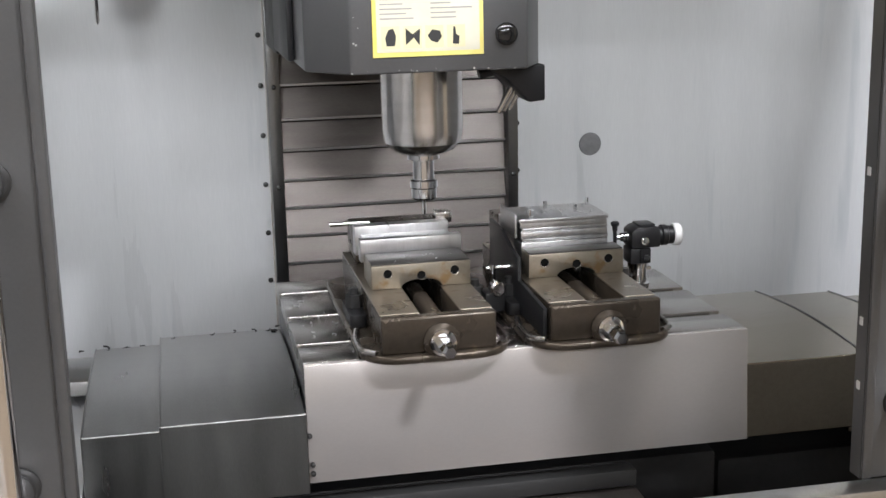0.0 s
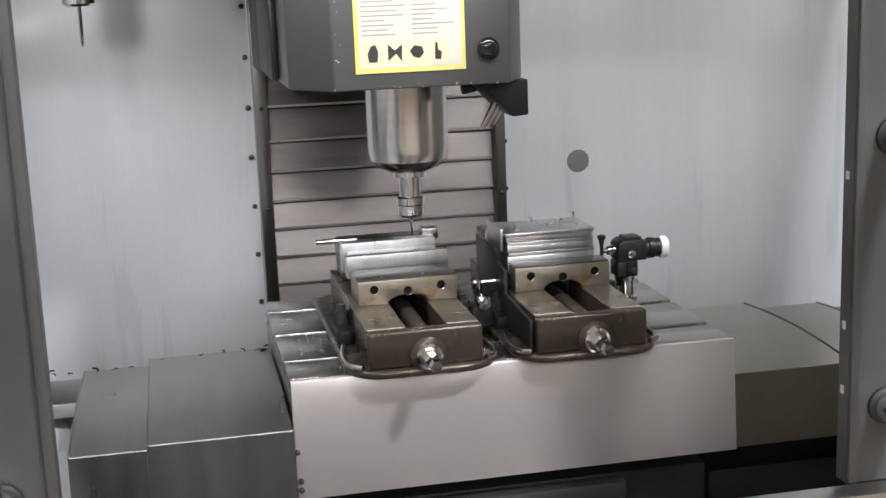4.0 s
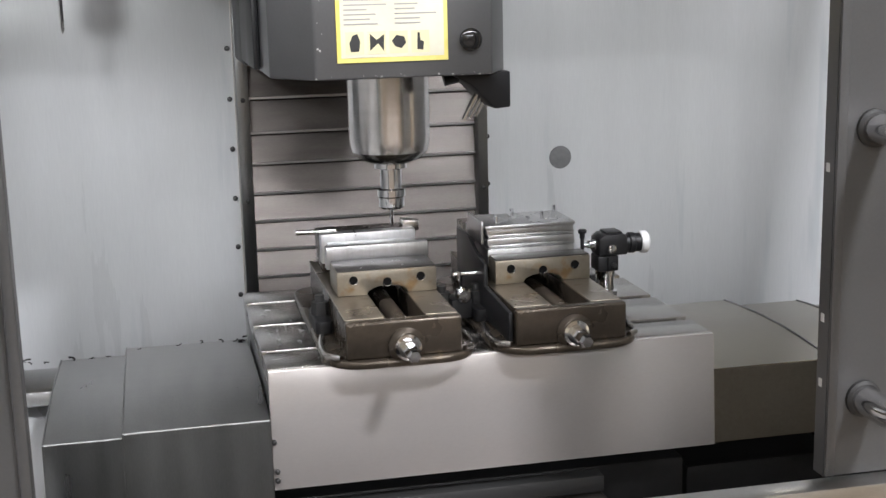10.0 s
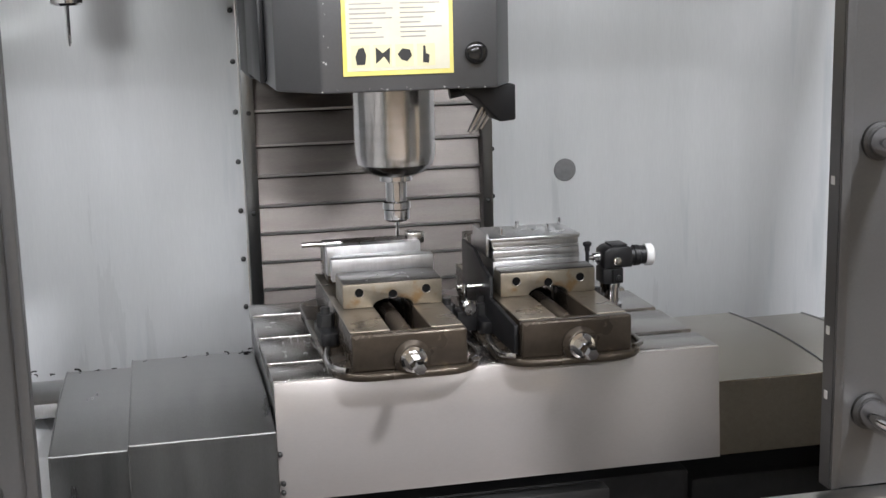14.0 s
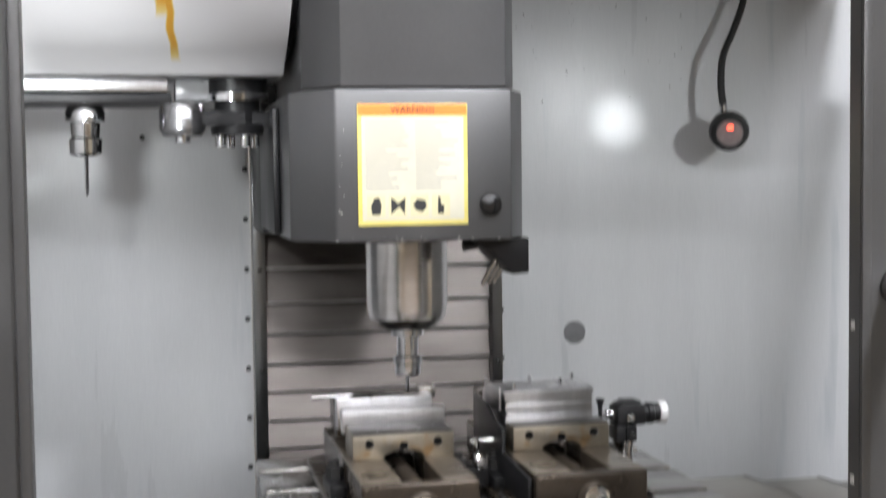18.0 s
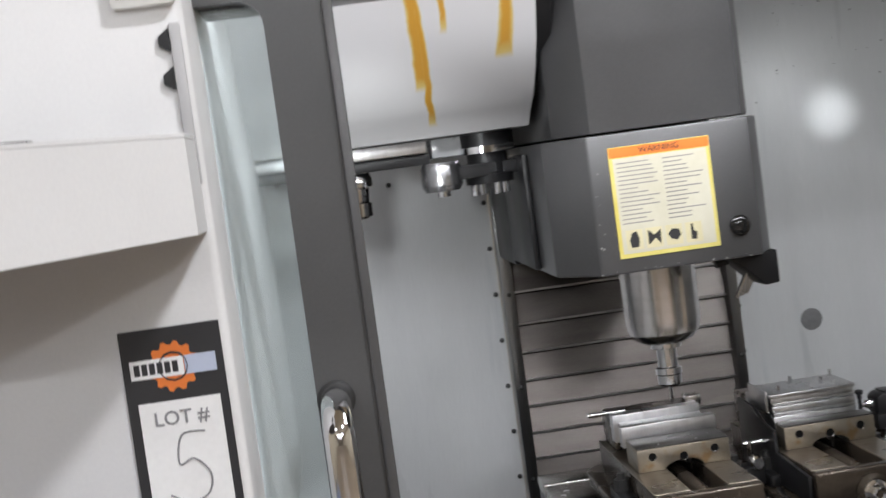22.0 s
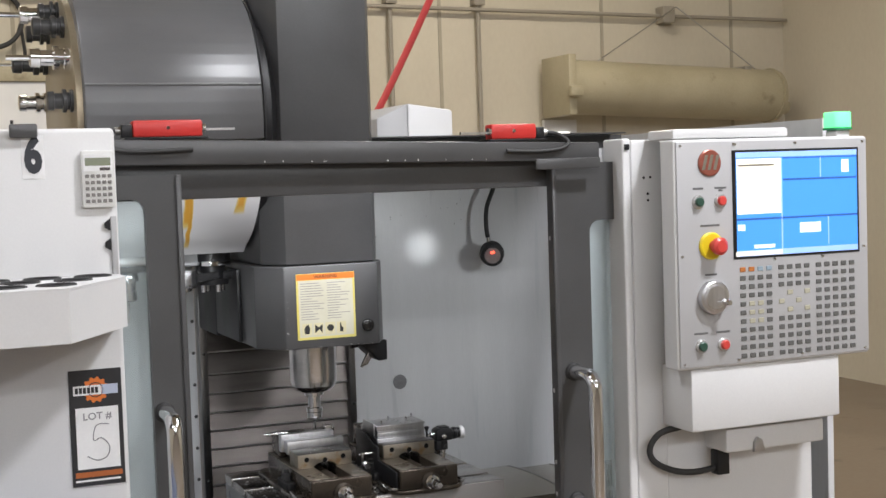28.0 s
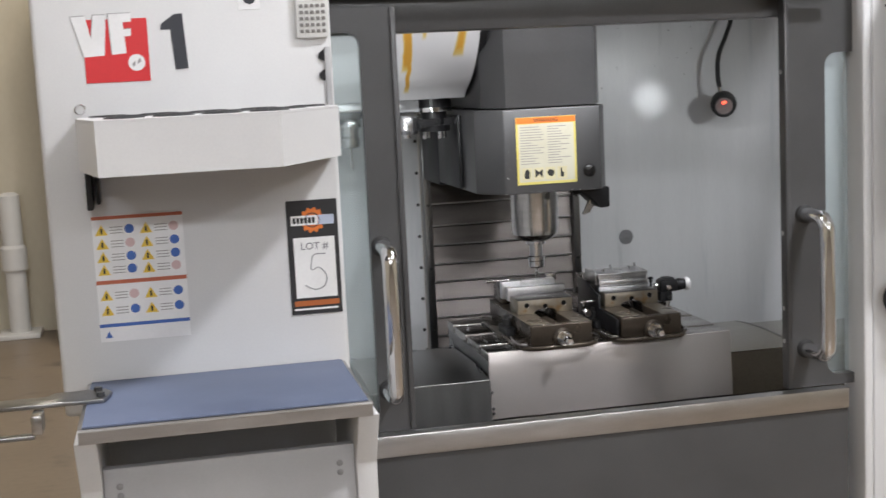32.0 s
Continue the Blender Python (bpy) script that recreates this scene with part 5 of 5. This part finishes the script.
for sx_, sz_ in ((0.548, 1.825), (0.70, 1.826), (0.86, 1.826), (1.046, 1.825), (0.548, 1.56), (1.046, 1.56), (0.548, 1.30), (0.70, 1.30), (0.87, 1.30), (1.046, 1.30), (0.80, 1.541), (0.93, 1.541)):
    part("panel_screw", turn(nb(), (sx_, -0.6301, sz_), (sx_, -0.633, sz_), [(0, 0.004), (1, 0.0025)], 10), chrome, face)
FYP = -0.6301
scr = part("screen_bezel", box(nb(), 0.694, 1.034, FYP - 0.002, FYP, 1.546, 1.812, 0.001, 1), black, face)
blue1, blue2 = glow("screen_blue", (0.06, 0.30, 0.86), 0.85), glow("screen_pale_blue", (0.32, 0.52, 0.90), 0.85)
cream, dark_blue, pale = glow("screen_cream", (0.78, 0.74, 0.66), 0.85), glow("screen_dark_blue", (0.03, 0.12, 0.40), 0.7), glow("screen_white", (0.75, 0.80, 0.92), 0.85)
sy = FYP - 0.0024
part("display", box(nb(), 0.700, 1.028, sy, FYP - 0.0021, 1.552, 1.806), blue1, scr, "lit blue display")


def patch(x0, x1, z0, z1, m, d=0.0004):
    part("display_field", box(nb(), x0, x1, sy - d, sy - d + 0.0003, z0, z1), m, scr)


patch(0.700, 1.028, 1.793, 1.806, blue2)
patch(0.702, 0.818, 1.655, 1.790, cream)
patch(0.824, 1.026, 1.734, 1.739, dark_blue)
patch(0.700, 1.028, 1.640, 1.645, dark_blue)
patch(0.824, 1.026, 1.788, 1.791, dark_blue)
patch(0.818, 0.822, 1.566, 1.79, blue2)
patch(0.945, 0.948, 1.57, 1.64, blue2)
patch(0.925, 0.928, 1.74, 1.79, blue2)
patch(0.868, 0.925, 1.603, 1.628, pale)
patch(0.703, 0.722, 1.615, 1.630, pale)
patch(0.745, 0.80, 1.570, 1.579, pale)
patch(0.700, 1.028, 1.552, 1.566, blue2)
patch(0.700, 0.82, 1.553, 1.564, cream, 0.0008)
patch(0.706, 0.80, 1.772, 1.776, plain("screen_text", (0.2, 0.18, 0.15)), 0.0008)
patch(0.985, 1.005, 1.75, 1.782, pale)
steel_knob = plain("knob_bright", (0.62, 0.62, 0.62), 0.25, 0.6)
btn_green, btn_red = plain("button_dark_green", (0.03, 0.075, 0.055), 0.35), plain("button_red", (0.60, 0.06, 0.05), 0.35)
part("emblem_disc", turn(nb(), (0.629, FYP, 1.783), (0.629, FYP - 0.006, 1.783), [(0, 0.032), (0.7, 0.032), (1, 0.029)], 36), plain("emblem_rust", (0.32, 0.10, 0.07), 0.3, 0.3), face, "rust red round emblem with bright bars")
for dx in (-0.016, 0.0, 0.016):
    part("emblem_bar", prism(nb(), [(0.6195 + dx, 1.766), (0.6285 + dx, 1.766), (0.6385 + dx, 1.802), (0.6295 + dx, 1.802)], "y", FYP - 0.0075, FYP - 0.0061), chrome, face)
for bx_, bz_, mtl, nm in ((0.595, 1.690, btn_green, "power_button"), (0.659, 1.691, btn_red, "power_button"), (0.596, 1.341, btn_green, "cycle_button"), (0.660, 1.341, btn_red, "cycle_button")):
    part("button_ring", turn(nb(), (bx_, FYP, bz_), (bx_, FYP - 0.006, bz_), [(0, 0.017), (0.6, 0.017), (1, 0.0145)], 28), steel_knob, face)
    part(nm, turn(nb(), (bx_, FYP - 0.006, bz_), (bx_, FYP - 0.014, bz_), [(0, 0.0115), (0.7, 0.0115), (1, 0.009)], 24), mtl, face)
part("stop_collar", turn(nb(), (0.628, FYP, 1.583), (0.628, FYP - 0.008, 1.583), [(0, 0.033), (0.7, 0.033), (1, 0.029)], 36), plain("stop_yellow", (0.78, 0.60, 0.02), 0.4), face, "yellow emergency stop collar")
part("stop_button", turn(nb(), (0.632, FYP - 0.008, 1.583), (0.634, FYP - 0.042, 1.583), [(0, 0.013), (0.45, 0.013), (0.5, 0.021), (0.85, 0.021), (1, 0.014)], 28), btn_red, face, "red mushroom stop button")
wheel = part("hand_wheel", turn(nb(), (0.628, FYP, 1.459), (0.628, FYP - 0.024, 1.459), [(0, 0.038), (0.1, 0.040), (0.7, 0.040), (0.85, 0.036), (0.9, 0.03), (1, 0.028)], 44), aluminium, face, "bright jog hand wheel")
part("wheel_knob", turn(nb(), (0.650, FYP - 0.024, 1.447), (0.650, FYP - 0.046, 1.447), [(0, 0.008), (0.3, 0.0065), (0.8, 0.0085), (1, 0.006)], 18), chrome, wheel)
lab_y = FYP - 0.0005
for lx, lz, lw in ((0.596, 1.722, 0.030), (0.660, 1.722, 0.034), (0.628, 1.632, 0.055), (0.628, 1.513, 0.034), (0.596, 1.372, 0.040), (0.660, 1.372, 0.040), (0.660, 1.716, 0.012)):
    part("caption", box(nb(), lx - lw / 2, lx + lw / 2, lab_y, lab_y + 0.0004, lz - 0.0025, lz + 0.0025), plain("caption_grey", (0.12, 0.12, 0.12)), face)
# the key field: separate dark keys in rows
kd, ko, kb, ky = plain("key_dark", (0.11, 0.11, 0.105), 0.5), plain("key_orange", (0.45, 0.16, 0.04), 0.5), plain("key_blue_grey", (0.28, 0.36, 0.42), 0.5), plain("key_pale", (0.42, 0.40, 0.30), 0.5)
rng = random.Random(3)
key_mesh = {}
for blk_x, cols, rows in ((0.710, 4, 11), (0.812, 4, 11), (0.914, 5, 11)):
    for r in range(rows):
        for c in range(cols):
            kx, kz = blk_x + c * 0.0232 + 0.004, 1.520 - r * 0.0212
            m = kd
            if blk_x < 0.72 and r == 0:
                m = ko if c < 2 else kb
            if blk_x < 0.72 and 4 <= r <= 6 and 1 <= c <= 2 or (0.8 < blk_x < 0.9 and 3 <= r <= 5):
                m = ky
            if 0.8 < blk_x < 0.9 and r in (3, 4, 5) and (r + c) % 2:
                continue
            if m.name not in key_mesh:
                bm = box(nb(), -0.0085, 0.0085, -0.0018, 0.0, -0.0058, 0.0058, 0.001, 1)
                me = bpy.data.meshes.new("key")
                bm.to_mesh(me)
                bm.free()
                me.materials.append(m)
                key_mesh[m.name] = me
            k = new("key", key_mesh[m.name])
            k.parent = face
            k.location = Vector((kx, FYP - 0.0001, kz)) - ORG[face]
# the screen and key side of the pendant is wider than the button side
for ob in pen.children_recursive:
    if ob.name.split(".")[0] == "key":
        ob.location.x += max(0.0, ob.location.x + 0.09) * 0.12 + 0.004
        continue
    for v in ob.data.vertices:
        v.co.x += max(0.0, v.co.x + 0.09) * 0.12 + (0.004 if v.co.x > -0.09 else 0.0)
# signal lamp
stand(-0.012, -0.044, 0.0, 0.97)
sl = thing("signal_lamp", (1.115, -0.44, 1.84), "lit green signal lamp on a pale post", "signal lamp")
part("post", box(nb(), 1.093, 1.138, -0.463, -0.417, 1.66, 1.862, 0.005), white_paint, sl)
part("lens", prism(nb(), rounded(1.088, 1.143, -0.47, -0.41, 0.012, 4), "z", 1.8685, 1.91, 0.003), glow("green_lens", (0.16, 0.9, 0.36), 2.2), sl, "glowing green lens")
part("bracket", box(nb(), 0.98, 1.094, -0.46, -0.42, 1.70, 1.76, 0.003), white_paint, sl)
part("band", prism(nb(), rounded(1.086, 1.145, -0.472, -0.408, 0.012, 4), "z", 1.862, 1.8682), plain("band_green", (0.02, 0.3, 0.12)), sl)

# ---- the room behind ----
stand(0.234, -0.24, 0.0, 1.115)
tubeh = thing("wall_tube", (3.83, 5.2, 2.12), "olive painted horizontal steel tube hung on the back wall", "tube")
part("barrel", turn(nb(), (2.92, 5.2, 2.13), (4.60, 5.2, 2.06), [(0, 0.185), (1, 0.185)], 40), tube_paint, tubeh)
part("end_plate", box(nb(), 2.86, 2.919, 5.0, 5.4, 1.93, 2.335, 0.01), tube_paint, tubeh)
part("end_ring", turn(nb(), (4.601, 5.2, 2.06), (4.64, 5.2, 2.058), [(0, 0.20), (1, 0.19)], 40), tube_paint, tubeh)
part("stub", rod(nb(), (4.641, 5.2, 2.00), (4.76, 5.2, 1.97), 0.05), tube_paint, tubeh)
part("valve", box(nb(), 2.84, 2.93, 4.93, 4.999, 2.05, 2.12, 0.01), tube_paint, tubeh)
for x0, x1, xt in ((3.1, 3.12, 3.9), (4.5, 4.48, 3.9)):
    part("hanger", rod(nb(), (x0, 5.2, 2.25), (xt, 5.3, 2.70), 0.004, 8), steel, tubeh)
for x in (3.3, 4.4):
    part("wall_bracket", box(nb(), x - 0.03, x + 0.03, 5.15, 5.499, 2.23, 2.27, 0.004), steel, tubeh)
cond = plain("conduit_grey", (0.30, 0.27, 0.22), 0.5)
for x in (1.78, 2.42):
    cd = thing("conduit", (x, 5.46, 1.0), "thin grey conduit on the beige back wall", "conduit", "conduits on the back wall")
    part("pipe", rod(nb(), (x, 5.46, 0.0), (x, 5.46, 2.72), 0.016, 12), cond, cd)
    part("box", box(nb(), x - 0.04, x + 0.04, 5.42, 5.499, 2.70, 2.80, 0.005), cond, cd)
cd = thing("conduit", (3.0, 5.46, 2.72), "thin grey conduit on the beige back wall", "conduit", "conduits on the back wall")
part("pipe", rod(nb(), (-3.0, 5.44, 2.74), (4.96, 5.44, 2.64), 0.014, 12), cond, cd)
part("box", box(nb(), 3.85, 3.95, 5.39, 5.499, 2.60, 2.72, 0.008), cond, cd)
seam = plain("panel_seam", (0.38, 0.34, 0.26), 0.7)
for x in (-3.3, -1.9, -0.6, 0.8, 2.15, 3.4, 4.5):
    solid("trim_back_" + str(int(x * 10 + 50)), box(nb(), x - 0.012, x + 0.012, 5.493, 5.4985, 0.0, 4.12), seam, "narrow seam strip on the shop wall", "trim", "structure")
rp = thing("red_hose", (1.0, 3.0, 0), "thin red air hose hanging behind the machine", "hose")
part("hose", tube(nb(), [(0.27, 2.98, 0.9), (0.54, 3.0, 1.45), (0.85, 3.0, 1.99), (1.11, 3.02, 2.47), (1.54, 3.05, 3.3), (1.9, 3.1, 4.12)], 0.017, 10), plain("red_hose_rubber", (0.55, 0.05, 0.05), 0.5), rp)
rl = thing("wall_lamp", (3.0, 5.45, 1.84), "small bright white lamp on the back wall", "lamp")
part("plate", box(nb(), 2.9, 3.16, 5.46, 5.499, 1.77, 1.92, 0.006), white_paint, rl)
part("lens", prism(nb(), rounded(2.95, 3.11, 1.765, 1.835, 0.034, 5), "y", 5.44, 5.4595, 0.006), glow("white_lens", (1, 0.98, 0.92), 3.0), rl)
stand(0.026, -0.018)
bb = thing("column_cabinet", (0.6, 1.25, 0), "white and grey sheet metal box behind the machine", "cabinet")
part("box", prism(nb(), [(0.446, 0.0), (0.618, 0.0), (0.618, 1.958), (0.446, 1.982)], "y", 1.1, 1.5, 0.008), white_paint, bb)
part("grey_box", prism(nb(), [(0.328, 0.0), (0.445, 0.0), (0.445, 1.982), (0.328, 1.93)], "y", 1.1, 1.5, 0.006), pendant_face, bb)
stand(0.234, -0.24, 0.0, 1.115)
nm = thing("neighbour_machine", (-1.5, 5.2, 0), "white sheet metal cabinet standing by the back wall", "cabinet")
part("body", box(nb(), -1.9, -1.12, 5.0, 5.47, 0.0, 2.01, 0.02), white_paint, nm)
part("plinth", box(nb(), -1.88, -1.14, 4.97, 4.9995, 0.0, 0.12), black, nm)
dw = solid("door_1", box(nb(), -0.98, -0.1, 5.44, 5.499, 0.0, 2.19, 0.005), white_paint, "pale closed shop door in the back wall", "door", "structure")
part("lintel", box(nb(), -1.02, -0.06, 5.42, 5.4985, 2.192, 2.29, 0.005), tube_paint, dw)
hc = thing("hose_coil", (-0.72, 5.4, 2.62), "coiled dark hose hanging on the back wall", "hose")
part("coil", tube(nb(), [(-0.72 + 0.17 * math.cos(radians(q)), 5.42 + 0.01 * (q / 360), 2.56 + 0.17 * math.sin(radians(q))) for q in range(0, 1081, 30)], 0.014, 8, 2), rubber, hc)
part("tail", tube(nb(), [(-0.56, 5.44, 2.52), (-0.54, 5.46, 2.35), (-0.55, 5.47, 2.20)], 0.010, 8), rubber, hc)
for x, r, z1 in ((-2.14, 0.06, 0.86), (-2.40, 0.05, 1.2)):
    pp = thing("downpipe", (x, 5.38, 0), "white round drain pipe by the back wall", "pipe", "drain pipes")
    part("pipe", turn(nb(), (x, 5.38, 0), (x, 5.38, z1), [(0, r), (0.45, r), (0.47, r * 1.25), (0.62, r * 1.25), (0.64, r), (0.98, r), (1, r * 0.6)], 24), white_paint, pp)
    part("foot", box(nb(), x - 0.12, x + 0.12, 5.26, 5.499, 0, 0.03, 0.005), white_paint, pp)

# ---- metal chips ----
stand(*TABLE)
rng = random.Random(11)


def chips(name, spots, material, label):
    bm = nb()
    for x, y, z, s in spots:
        pts, a0 = [], rng.uniform(0, 6.28)
        for k in range(4):
            a = a0 + k * 0.9
            pts.append((x + s * math.cos(a), y + s * math.sin(a), z + s * 0.25 * k * rng.random() + s * 0.3))
        tube(bm, pts, s * 0.22, 4, 1)
    return solid(name, bm, material, label, "chips", "stuff")


spots = []
for i in range(34):
    x = rng.uniform(-0.85, -0.33)
    spots.append((x, 0.41 + rng.gauss(0, 0.008), 0.834 if x > -0.52 else 0.822, rng.uniform(0.003, 0.008)))
chips("chips_on_covers", spots, chip_dark, "dark curled metal chips along the way cover")
spots = [(VR + rng.uniform(-0.07, 0.06), rng.uniform(0.175, 0.268), 1.0502, rng.uniform(0.001, 0.0034)) for i in range(90)]
spots += [(VL + rng.uniform(-0.07, 0.06), rng.uniform(0.213, 0.231) if i % 2 else rng.uniform(0.14, 0.205), 1.0252 if i % 2 else 1.0044, rng.uniform(0.0015, 0.003)) for i in range(14)]
spots += [(rng.uniform(-0.32, -0.24), rng.uniform(0.02, 0.34), 0.9002, rng.uniform(0.002, 0.005)) for i in range(16)]
chips("chips_on_work", spots, aluminium, "bright curled aluminium chips on the workpieces")
